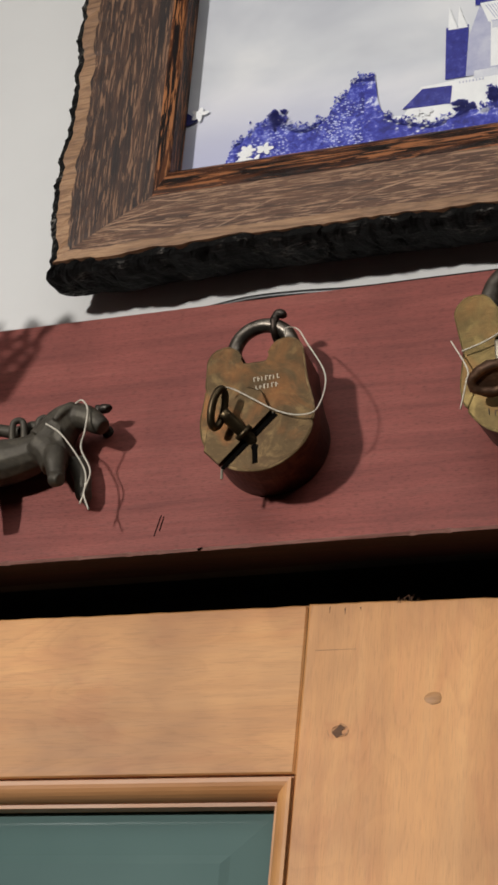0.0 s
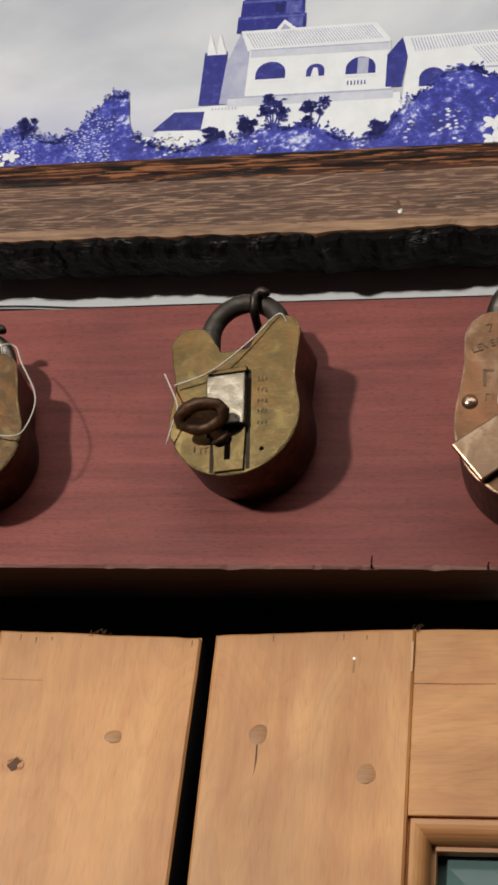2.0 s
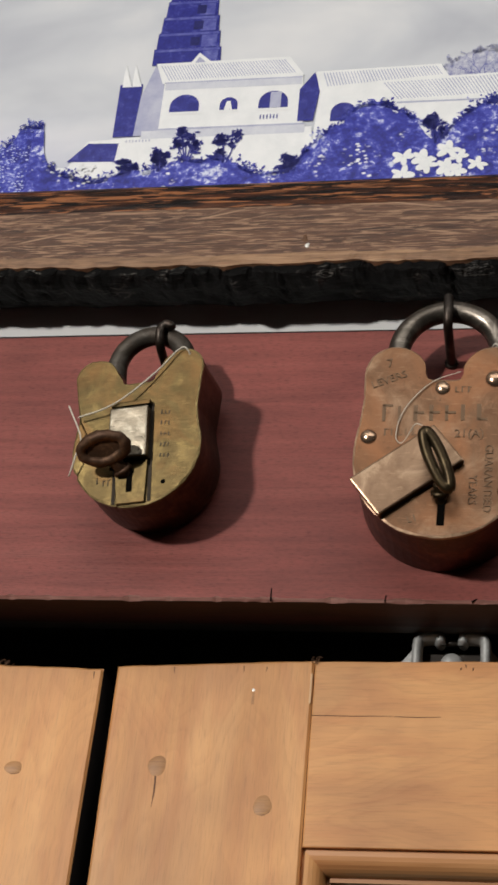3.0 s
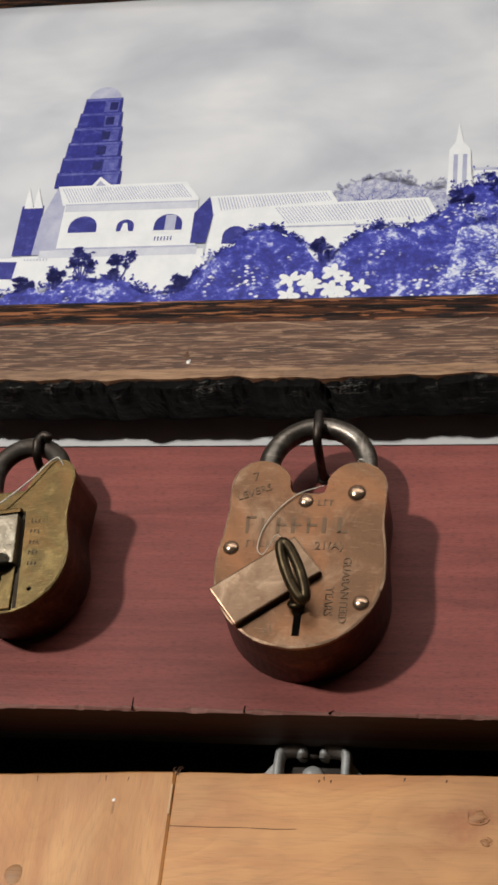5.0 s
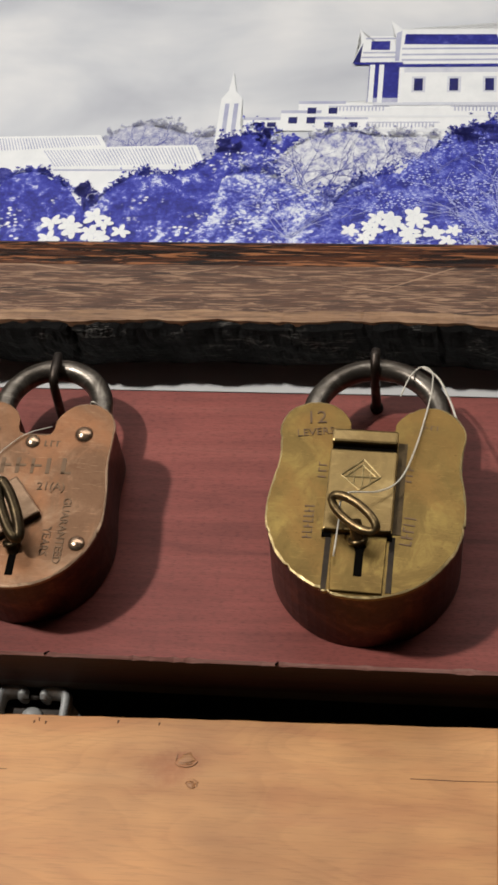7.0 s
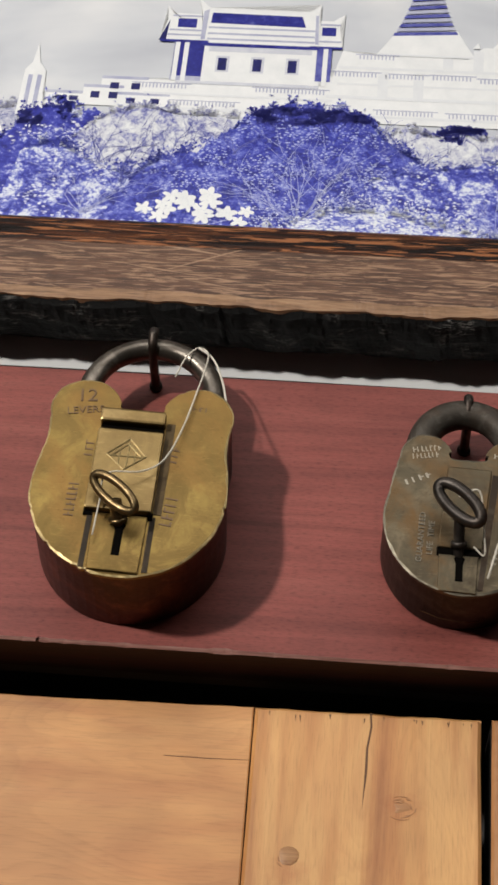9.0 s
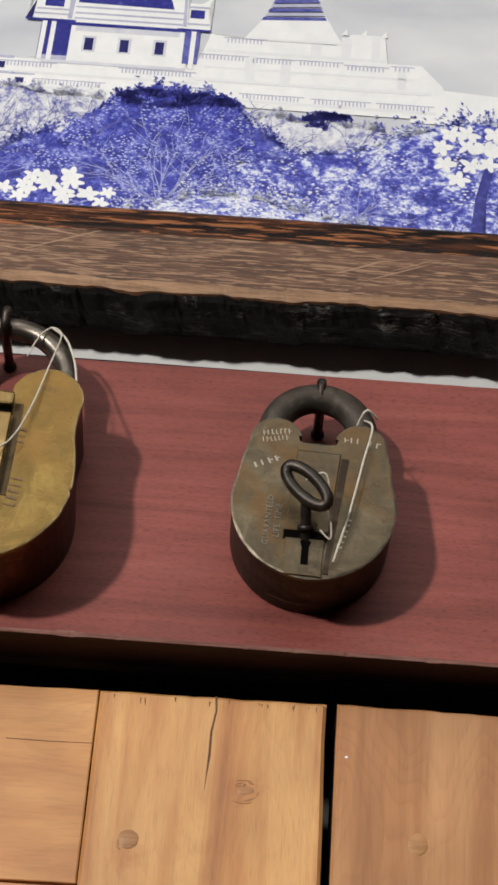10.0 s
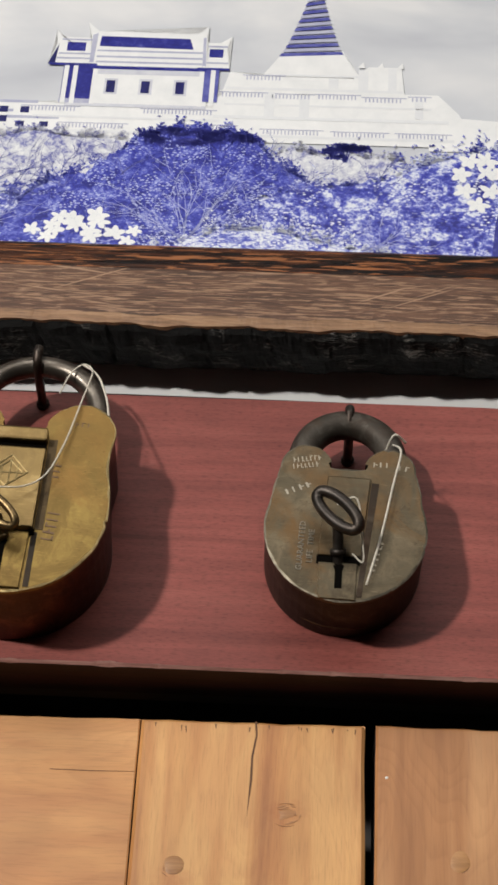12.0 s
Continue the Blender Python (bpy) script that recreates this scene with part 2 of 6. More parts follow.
BRASS = metal("yellow_brass", (0.252, 0.170, 0.051), (0.160, 0.103, 0.032), (0.078, 0.043, 0.016), (0.26, 0.45), 0.45, 0.9, 60, tint=(0.205, 0.114, 0.034))
BRONZE = metal("pinkish_bronze", (0.255, 0.160, 0.098), (0.145, 0.078, 0.043), (0.085, 0.042, 0.022), (0.24, 0.48), 0.5, 0.9, 45, tint=(0.235, 0.106, 0.050))
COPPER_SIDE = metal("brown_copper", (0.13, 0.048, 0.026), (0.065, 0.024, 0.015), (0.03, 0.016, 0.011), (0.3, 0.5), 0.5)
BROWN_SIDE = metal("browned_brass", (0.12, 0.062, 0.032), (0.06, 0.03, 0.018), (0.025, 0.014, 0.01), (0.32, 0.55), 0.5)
GUNMETAL = metal("grey_gunmetal", (0.155, 0.122, 0.076), (0.098, 0.078, 0.049), (0.038, 0.025, 0.014), (0.34, 0.54), 0.6, 0.85, 80, tint=(0.13, 0.072, 0.028))
GUN_SIDE = metal("dark_gunmetal", (0.075, 0.058, 0.042), (0.04, 0.03, 0.022), (0.05, 0.025, 0.012), (0.4, 0.6), 0.5)
RUST = metal("rusty_brass", (0.17, 0.09, 0.046), (0.09, 0.045, 0.024), (0.035, 0.016, 0.01), (0.45, 0.7), 0.7, 0.6, 220)
PALE_PINK = metal("rubbed_pinkish_plate", (0.35, 0.24, 0.155), (0.23, 0.145, 0.09), (0.10, 0.056, 0.03), (0.22, 0.42), 0.45, 0.9, 70)
PALE_SILVER = metal("rubbed_nickel_plate", (0.46, 0.41, 0.32), (0.28, 0.24, 0.18), (0.12, 0.085, 0.05), (0.2, 0.4), 0.45, 0.9, 110)
CAST = metal("dull_cast_bronze", (0.105, 0.090, 0.066), (0.066, 0.056, 0.042), (0.03, 0.022, 0.015), (0.5, 0.68), 0.5, 0.45)
BRASS_COVER = metal("rubbed_brass_plate", (0.325, 0.23, 0.10), (0.225, 0.152, 0.060), (0.11, 0.064, 0.027), (0.24, 0.42), 0.4, 0.9, 70)
KEY_BRIGHT = metal("rubbed_key_brass", (0.27, 0.19, 0.09), (0.15, 0.10, 0.046), (0.05, 0.03, 0.016), (0.24, 0.44), 0.6, 0.9, 200)
SHACKLE_ROUGH = metal("pitted_iron", (0.095, 0.083, 0.068), (0.055, 0.045, 0.035), (0.06, 0.032, 0.016), (0.5, 0.7), 0.6, 0.55, 160)
RIVET = metal("rubbed_rivet", (0.78, 0.55, 0.37), (0.58, 0.38, 0.25), (0.25, 0.14, 0.08), (0.15, 0.3), 0.3)
KEY_BRASS = metal("darkened_key_brass", (0.12, 0.088, 0.045), (0.065, 0.046, 0.025), (0.035, 0.022, 0.013), (0.3, 0.5), 0.5)
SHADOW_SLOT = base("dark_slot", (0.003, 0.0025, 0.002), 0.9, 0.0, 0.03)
# dark tones that paint the shade of grooves and of the sliding channel
GROOVE_SHADE = metal("groove_shade", (0.05, 0.031, 0.013), (0.026, 0.016, 0.007), (0.010, 0.006, 0.004), (0.7, 0.9), 0.5, 0.1)
CHANNEL_SHADE = metal("shaded_brass_channel", (0.135, 0.088, 0.034), (0.082, 0.052, 0.020), (0.03, 0.018, 0.008), (0.5, 0.7), 0.5, 0.6)
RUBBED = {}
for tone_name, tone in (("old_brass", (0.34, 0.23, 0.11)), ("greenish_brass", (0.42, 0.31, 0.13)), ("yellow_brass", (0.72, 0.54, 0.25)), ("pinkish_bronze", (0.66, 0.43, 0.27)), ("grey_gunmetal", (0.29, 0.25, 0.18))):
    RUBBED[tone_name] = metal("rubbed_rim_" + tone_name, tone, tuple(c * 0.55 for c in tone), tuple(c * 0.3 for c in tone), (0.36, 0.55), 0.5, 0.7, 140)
STAMP_LIGHT = base("rubbed_lettering", (0.36, 0.32, 0.25), 0.5, 0.5)
STAMP_DIM = base("faint_lettering", (0.19, 0.165, 0.125), 0.5, 0.5)
STAMP_DARK = base("dark_lettering", (0.05, 0.036, 0.02), 0.6, 0.5)
BLACKENED = base("blackened_lettering", (0.13, 0.08, 0.046), 0.5, 0.7)
NAIL = base("nail_head", (0.75, 0.72, 0.66), 0.4, 0.3)


def glass_material():
    m = base("teal_glass", (0.07, 0.135, 0.125), 0.1, 0.0, 0.35)
    n = Net(m)
    a = n.noise(n.coords((1, 1, 1)), 5, 3)
    n.colour(n.ramp(a, [(0.3, (0.075, 0.125, 0.118)), (0.7, (0.115, 0.178, 0.166))]))
    return m


TEAL = glass_material()

WHITE_INK = (0.80, 0.81, 0.82)


def print_material(name, stops, scale, detail=6.0, rough=0.7, stretch=(1, 1, 1), distortion=0.3, coarse=0.0, dabs=None):
    """Flat ink; coarse: how far broad masses of light and dark lead the fine flecks."""
    m = base(name, stops[0][1], 0.3, 0.0, 0.35)
    n = Net(m)
    f = n.noise(n.coords(stretch), scale, detail, rough, distortion)
    if coarse:
        f = n.mix(coarse, f, n.noise(n.coords((1, 1, 1)), scale * 0.27, 4, 0.6, 0.5))
    col = n.ramp(f, stops)
    if dabs:
        size, least, ink_tone = dabs
        warp = n.node("ShaderNodeTexVoronoi", Scale=size)
        n.link(n.coords((1, 1, 1.7), (0, 0.25, 0)), warp.inputs["Vector"])
        dab = n.ramp(warp.outputs["Distance"], [(0.26, (1, 1, 1)), (0.42, (0, 0, 0))])
        gate = n.ramp(n.noise(n.coords((1, 1, 1)), 42, 5, 0.65), [(least, (0, 0, 0)), (least + 0.07, (1, 1, 1))])
        col = n.mix(n.mix(1.0, dab, gate, "MULTIPLY"), col, ink_tone)
    n.colour(col)
    return m


SKY = print_material("print_sky", [(0.34, (0.50, 0.515, 0.56)), (0.5, (0.62, 0.635, 0.665)), (0.66, (0.76, 0.76, 0.765))], 8, 4, 0.5, (1, 1, 1.7))


def haze(m):
    """The printed sky turns lavender low down at its one end."""
    n = Net(m)
    was = n.b.inputs["Base Color"].links[0].from_socket
    tc, xyz = n.node("ShaderNodeTexCoord"), n.node("ShaderNodeSeparateXYZ")
    n.link(tc.outputs["Object"], xyz.inputs[0])
    fade = []
    for axis, a, b in (("Z", 0.075, -0.01), ("X", -0.16, -0.33)):
        r = n.node("ShaderNodeMapRange")
        r.inputs["From Min"].default_value, r.inputs["From Max"].default_value = a, b
        r.interpolation_type = "SMOOTHSTEP"
        n.link(xyz.outputs[axis], r.inputs["Value"])
        fade.append(r.outputs["Result"])
    both = n.node("ShaderNodeMath")
    both.operation = "MULTIPLY"
    n.link(fade[0], both.inputs[0])
    n.link(fade[1], both.inputs[1])
    n.colour(n.mix(both.outputs[0], was, (0.47, 0.48, 0.64)))


haze(SKY)
P_WHITE = print_material("print_white", [(0.3, (0.77, 0.78, 0.78)), (0.7, (0.88, 0.88, 0.87))], 60)
P_SHADE = print_material("print_shade", [(0.3, (0.34, 0.35, 0.52)), (0.7, (0.56, 0.57, 0.66))], 60)
P_SOFT = print_material("print_soft_shade", [(0.3, (0.55, 0.56, 0.64)), (0.7, (0.70, 0.71, 0.75))], 90)
P_MID = print_material("print_mid_blue", [(0.35, (0.05, 0.055, 0.30)), (0.6, (0.14, 0.15, 0.44)), (0.75, (0.3, 0.31, 0.56))], 160, 5)
P_BLUE = print_material("print_blue", [(0.3, (0.014, 0.016, 0.16)), (0.55, (0.03, 0.033, 0.26)), (0.75, (0.12, 0.13, 0.42))], 150, 5)
P_DENSE = print_material("print_dense_leaves", [(0.40, (0.013, 0.015, 0.18)), (0.5, (0.030, 0.036, 0.34)), (0.56, (0.09, 0.105, 0.50)), (0.61, (0.66, 0.69, 0.83))], 230, 6, 0.72, (1, 1, 1.2), 0.2, 0.5, (260, 0.53, WHITE_INK))
P_SPECK = print_material("print_speckled_leaves", [(0.40, (0.016, 0.019, 0.20)), (0.48, (0.05, 0.06, 0.42)), (0.525, (0.18, 0.21, 0.60)), (0.58, (0.74, 0.77, 0.85))], 300, 6, 0.75, (1, 1, 1.5), 0.3, 0.5, (330, 0.47, (0.74, 0.77, 0.85)))
P_SHRUB = print_material("print_shrub", [(0.42, (0.014, 0.017, 0.20)), (0.51, (0.04, 0.05, 0.40)), (0.58, (0.15, 0.175, 0.58)), (0.65, (0.58, 0.62, 0.79))], 360, 6, 0.75, (1, 1, 1.3), 0.4, 0.5, (420, 0.45, (0.48, 0.52, 0.76)))
P_CARPET = print_material("print_flower_carpet", [(0.40, (0.05, 0.06, 0.42)), (0.48, (0.2, 0.23, 0.6)), (0.54, (0.60, 0.63, 0.78)), (0.6, (0.78, 0.8, 0.85))], 260, 5, 0.7, (1, 1, 2.2), 0.3, 0.3, (380, 0.34, (0.80, 0.82, 0.85)))
P_FAINT = print_material("print_faint_shade", [(0.3, (0.73, 0.74, 0.76)), (0.7, (0.80, 0.81, 0.815))], 90)
P_PALE = print_material("print_pale_blue", [(0.35, (0.2, 0.22, 0.56)), (0.65, (0.5, 0.53, 0.74))], 300)
P_TWIG = print_material("print_twigs", [(0.36, (0.03, 0.032, 0.24)), (0.44, (0.22, 0.23, 0.48)), (0.50, (0.58, 0.59, 0.66)), (0.60, WHITE_INK)], 200, 6, 0.75, (1, 1, 1), 0.5, 0.35)
P_HILL = print_material("print_far_wood", [(0.36, (0.2, 0.21, 0.42)), (0.5, (0.44, 0.45, 0.57)), (0.64, (0.66, 0.66, 0.7))], 260, 6, 0.75)
P_DARK = print_material("print_ink", [(0.3, (0.010, 0.011, 0.08)), (0.7, (0.022, 0.024, 0.16))], 200)


# ---------------- mesh helpers ----------------
def link_bm(name, bm, material, smooth=False):
    me = bpy.data.meshes.new(name)
    bmesh.ops.recalc_face_normals(bm, faces=bm.faces)
    bm.to_mesh(me)
    bm.free()
    for m in material if isinstance(material, (list, tuple)) else [material]:
        me.materials.append(m)
    if smooth:
        for p in me.polygons:
            p.use_smooth = True
    return new(name, me)


def part(name, bm, material, parent, label="", smooth=False):
    ob = link_bm(name, bm, material, smooth)
    ob.parent = parent
    return tagged(ob, label)


def thing(name, m, label, category, group="", kind=""):
    ob = new(name)
    ob.empty_display_size = 0.01
    ob.matrix_world = m
    return tagged(ob, label, category, group, kind)


def box(x0, x1, y0, y1, z0, z1, bevel=0.0, m=None, seg=2, bm=None):
    own = bmesh.new()
    bmesh.ops.create_cube(own, size=1)
    for v in own.verts:
        v.co = Vector((x0 + (v.co.x + 0.5) * (x1 - x0), y0 + (v.co.y + 0.5) * (y1 - y0), z0 + (v.co.z + 0.5) * (z1 - z0)))
    if bevel:
        bmesh.ops.bevel(own, geom=own.edges[:], offset=bevel, segments=seg, affect="EDGES", profile=0.6)
    if m:
        own.transform(m)
    if bm is None:
        return own
    join(bm, own)
    return bm


def join(bm, other):
    me = bpy.data.meshes.new("join")
    other.to_mesh(me)
    other.free()
    bm.from_mesh(me)
    bpy.data.meshes.remove(me)
    return bm


def curve_points(pts, steps=6):
    """A smooth line through the points."""
    p = [Vector(q) for q in pts]
    p = [p[0] * 2 - p[1]] + p + [p[-1] * 2 - p[-2]]
    out = []
    for i in range(1, len(p) - 2):
        for s in range(steps):
            t = s / steps
            a, b, c, d = p[i - 1], p[i], p[i + 1], p[i + 2]
            out.append(0.5 * (2 * b + (c - a) * t + (2 * a - 5 * b + 4 * c - d) * t * t + (3 * b - a - 3 * c + d) * t ** 3))
    return out + [p[-2]]


def tube(pts, r, n=10, smooth=6, bm=None, taper=None, closed=False):
    """A round bar along a smooth line."""
    bm = bm or bmesh.new()
    line = curve_points(pts, smooth) if smooth else [Vector(q) for q in pts]
    rings, up = [], None
    for i, q in enumerate(line):
        if closed:
            d = (line[(i + 1) % len(line)] - line[i - 1]).normalized()
        else:
            d = (line[min(i + 1, len(line) - 1)] - line[max(i - 1, 0)]).normalized()
        if up is None:
            up = Vector((0, 1, 0)) if abs(d.y) < 0.8 else Vector((1, 0, 0))
        up = (up - d * up.dot(d)).normalized()
        side = d.cross(up)
        k = r * (taper(i / max(1, len(line) - 1)) if taper else 1)
        rings.append([bm.verts.new(q + (up * math.cos(a) + side * math.sin(a)) * k) for a in (2 * math.pi * j / n for j in range(n))])
    pairs = list(zip(rings, rings[1:])) + ([(rings[-1], rings[0])] if closed else [])
    for a, b in pairs:
        for j in range(n):
            bm.faces.new((a[j], a[(j + 1) % n], b[(j + 1) % n], b[j]))
    if not closed:
        bm.faces.new(rings[0][::-1])
        bm.faces.new(rings[-1])
    return bm


def slab(outline, y_front, y_back, edge=0.0008, bm=None):
    """An outline (x, z) made solid between two depths, its front rim rounded off."""
    bm = bm or bmesh.new()
    n = len(outline)
    cx, cz = sum(p[0] for p in outline) / n, sum(p[1] for p in outline) / n
    span = max(abs(p[0] - cx) for p in outline)
    k = 1 - edge / span
    rows = [(k, y_front), (1 - (1 - k) * 0.3, y_front + edge * 0.3), (1.0, y_front + edge), (1.0, y_back)]
    rings = [[bm.verts.new((cx + (x - cx) * s, y, cz + (z - cz) * s)) for x, z in outline] for s, y in rows]
    for a, b in zip(rings, rings[1:]):
        for j in range(n):
            bm.faces.new((a[j], a[(j + 1) % n], b[(j + 1) % n], b[j]))
    bm.faces.new(rings[0])
    bm.faces.new(rings[-1][::-1])
    return bm


def dome(x, y, z, r, h, n=16, stretch=1.0, wobble=0.0, bm=None):
    """A low round head that faces the front."""
    bm = bm or bmesh.new()
    rings = []
    for s in (0.0, 0.25, 0.5, 0.75, 0.95):
        a = s * math.pi / 2
        rings.append([bm.verts.new((x + math.cos(t) * r * math.cos(a) * (1 + wobble * math.sin(3 * t + x * 900)), y - h * math.sin(a), z + math.sin(t) * r * stretch * math.cos(a) * (1 + wobble * math.cos(2 * t + z * 700)))) for t in (2 * math.pi * j / n for j in range(n))])
    for a, b in zip(rings, rings[1:]):
        for j in range(n):
            bm.faces.new((a[j], a[(j + 1) % n], b[(j + 1) % n], b[j]))
    bm.faces.new(rings[-1])
    return bm


def words(name, text, size, m, material, parent, depth=0.0003, label=""):
    """Stamped letters on a face; m places them, lying in the x-z plane."""
    cu = bpy.data.curves.new(name, "FONT")
    cu.body, cu.size, cu.extrude, cu.align_x, cu.align_y, cu.resolution_u = text, size, depth, "CENTER", "CENTER", 2
    tmp = new(name + "_outline", cu)
    bpy.context.view_layer.update()
    me = bpy.data.meshes.new_from_object(tmp.evaluated_get(bpy.context.evaluated_depsgraph_get()))
    bpy.data.objects.remove(tmp)
    me.transform(m @ pose(0, 0, 0, 90, 0, 0))
    me.materials.clear()
    me.materials.append(material)
    ob = new(name, me)
    ob.parent = parent
    return tagged(ob, label)


def bars(name, x0, z0, width, height, count, y, material, parent, turn=0.0, seed=1):
    """A row of small stamped bars for lettering that is not spelled out."""
    rnd = random.Random(seed)
    bm = bmesh.new()
    m = pose(x0, y, z0, 0, turn, 0)
    step = width / count
    for i in range(count):
        w = step * rnd.uniform(0.2, 0.32)
        h = height * rnd.uniform(0.86, 1.0)
        box(i * step, i * step + w, -0.0002, 0.0003, 0, h, 0, m, bm=bm)
        if rnd.random() < 0.75:
            zz = rnd.choice((0.0, h * 0.45, h * 0.86))
            box(i * step, i * step + step * 0.68, -0.0002, 0.0003, zz, zz + height * 0.14, 0, m, bm=bm)
    return tagged(part(name, bm, material, parent), kind="stuff")


# ---------------- the room ----------------
TOP, FLOOR_Z = 0.9, -2.1


def structure(name, bm, material, label="", category=""):
    return tagged(link_bm(name, bm, material), label, category, kind="structure")


structure("floor", box(-3, 3, -4, 0.6, FLOOR_Z - 0.1, FLOOR_Z), FLOOR)
structure("ceiling", box(-3, 3, -4, 0.6, TOP, TOP + 0.1), WALL)
structure("wall_south", box(-3, 3, -4.1, -4, FLOOR_Z, TOP), ROOM)
structure("wall_west", box(-3.1, -3, -4, 0.6, FLOOR_Z, TOP), ROOM)
structure("wall_east", box(3, 3.1, -4, 0.6, FLOOR_Z, TOP), ROOM)
wall_bm = box(-3, 3, 0.028, 0.14, 0.055, TOP)
box(-3, -0.78, 0.028, 0.14, FLOOR_Z, 0.055, bm=wall_bm)
box(0.95, 3, 0.028, 0.14, FLOOR_Z, 0.055, bm=wall_bm)
structure("wall_north", wall_bm, WALL)
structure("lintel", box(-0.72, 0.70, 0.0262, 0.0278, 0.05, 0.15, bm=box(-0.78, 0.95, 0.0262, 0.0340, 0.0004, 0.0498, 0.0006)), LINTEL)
# recess and soffit are coloured near black for the shade behind the doors
structure("wall_recess", box(-0.78, 0.95, 0.145, 0.16, FLOOR_Z, 0.06), DARK_SHADE)
structure("recess_soffit", box(-0.78, 0.95, 0.0345, 0.14, 0.045, 0.054), DARK_SHADE)


# ---------------- the mahogany board ----------------
BOARD_H = 0.162


def mahogany_board():
    bm = bmesh.new()
    rings, count = [], 900
    x0, x1 = -0.74, 0.72
    for i in range(count + 1):
        x = x0 + (x1 - x0) * i / count
        c = noise.noise(Vector((x * 60, 3.1, 0))) + 0.6 * noise.noise(Vector((x * 210, 9.0, 0)))
        b = 0.0012 + 0.0022 * max(0.0, c - 0.12)
        sag = 0.0006 * noise.noise(Vector((x * 7, 1, 5)))
        t = 0.0005 + 0.0004 * max(0.0, noise.noise(Vector((x * 90, 6, 2))))
        prof = [(0, b + sag), (0, BOARD_H - t), (t, BOARD_H), (0.026, BOARD_H), (0.026, sag), (b * 1.2, sag)]
        rings.append([bm.verts.new((x, y, z)) for y, z in prof])
    for a, d in zip(rings, rings[1:]):
        for j in range(6):
            f = bm.faces.new((a[j], a[(j + 1) % 6], d[(j + 1) % 6], d[j]))
            # index 2 darkens the underside, where shade falls
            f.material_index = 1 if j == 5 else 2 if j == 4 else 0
    bm.faces.new(rings[0])
    bm.faces.new(rings[-1][::-1])
    ob = link_bm("display_board", bm, [MAHOGANY, MAHOGANY_WORN, MAHOGANY_SHADED])
    return tagged(ob, "long reddish mahogany board with chipped lower edge on the wall", "board")


board = mahogany_board()
for x, z, h, lean in ((-0.0897, 0.0, 0.0065, 0), (-0.0342, 0.0, 0.0035, 8), (0.0070, 0.0005, 0.003, 60), (-0.3640, 0.010, 0.013, 12), (-0.3612, 0.013, 0.009, 10), (-0.338, 0.0, 0.003, 70), (0.118, 0.0, 0.002, 40)):
    part("nick", box(-0.0003, 0.0003, -0.0002, 0.001, 0, h, 0, pose(x, 0, z, 0, lean, 0)), SHADOW_SLOT, board)

cable = tube([(-0.40, 0.012, 0.1648), (-0.365, 0.010, 0.165), (-0.33, 0.010, 0.170), (-0.30, 0.010, 0.1700), (-0.26, 0.008, 0.166), (-0.2, 0.006, 0.1645), (0, 0.006, 0.1642), (0.2, 0.006, 0.1643), (0.45, 0.008, 0.1645), (0.7, 0.008, 0.1643)], 0.0022, 8)
tagged(link_bm("cable", cable, RUBBER, True), "thin black cable lying along the top of the board", "cable")


# ---------------- folding doors ----------------
def plank(name, x0, x1, z0, z1, material, parent, y0=0.0, y1=0.034, bevel=0.0012, seed=0.0, label="", skew=(0, 0, 0, 0), shade_side=False):
    """A door member. skew: shifts of the left and right upper corners, then the left and right edges at the foot."""
    bm = bmesh.new()
    nx = max(2, int((x1 - x0) / 0.006))
    zs = [z1, z1 - bevel, z1 - 0.02, z1 - 0.06, z1 - 0.12, z0 + bevel, z0] if z1 - z0 > 0.2 else [z1, z1 - bevel, (z0 + z1) / 2, z0 + bevel, z0]
    cols = [x0, x0 + bevel] + [x0 + bevel + (x1 - x0 - 2 * bevel) * i / nx for i in range(1, nx)] + [x1 - bevel, x1]
    front = []
    for k, z in enumerate(zs):
        row = []
        for i, x in enumerate(cols):
            rim = i in (0, len(cols) - 1) or k in (0, len(zs) - 1)
            e = 0.0005 * noise.noise(Vector((x * 70, z * 70, seed)))
            dz = 0.0004 * noise.noise(Vector((x * 40, seed, 0.3))) + 0.0004 * noise.noise(Vector((x * 240, seed, 0.7))) if k < 2 else 0.0
            f = (x - x0) / (x1 - x0)
            dz += (skew[0] * (1 - f) + skew[1] * f) if k < 3 else 0.0
            down = (z1 - z) / 0.14 if z1 - z < 0.14 else 1.0
            dx = (skew[2] * (1 - f) + skew[3] * f) * down
            dx += 0.0005 * noise.noise(Vector((seed, z * 60, x * 3))) if i < 2 or i > len(cols) - 3 else 0.0
            row.append(bm.verts.new((x + dx, y0 + (bevel + e if rim else 0.0), z + dz)))
        front.append(row)
    for a, b in zip(front, front[1:]):
        for i in range(len(cols) - 1):
            bm.faces.new((a[i], a[i + 1], b[i + 1], b[i]))
    edge = [e for e in bm.edges if len(e.link_faces) == 1]
    got = bmesh.ops.extrude_edge_only(bm, edges=edge)["geom"]
    # side faces take a near-black that paints the shade of the gaps
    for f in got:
        if isinstance(f, bmesh.types.BMFace) and shade_side:
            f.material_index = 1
    for v in got:
        if isinstance(v, bmesh.types.BMVert):
            v.co.y = y1
    rim = [e for e in bm.edges if len(e.link_faces) == 1]
    bmesh.ops.contextual_create(bm, geom=rim)
    return part(name, bm, [material, DARK_SHADE], parent, label)


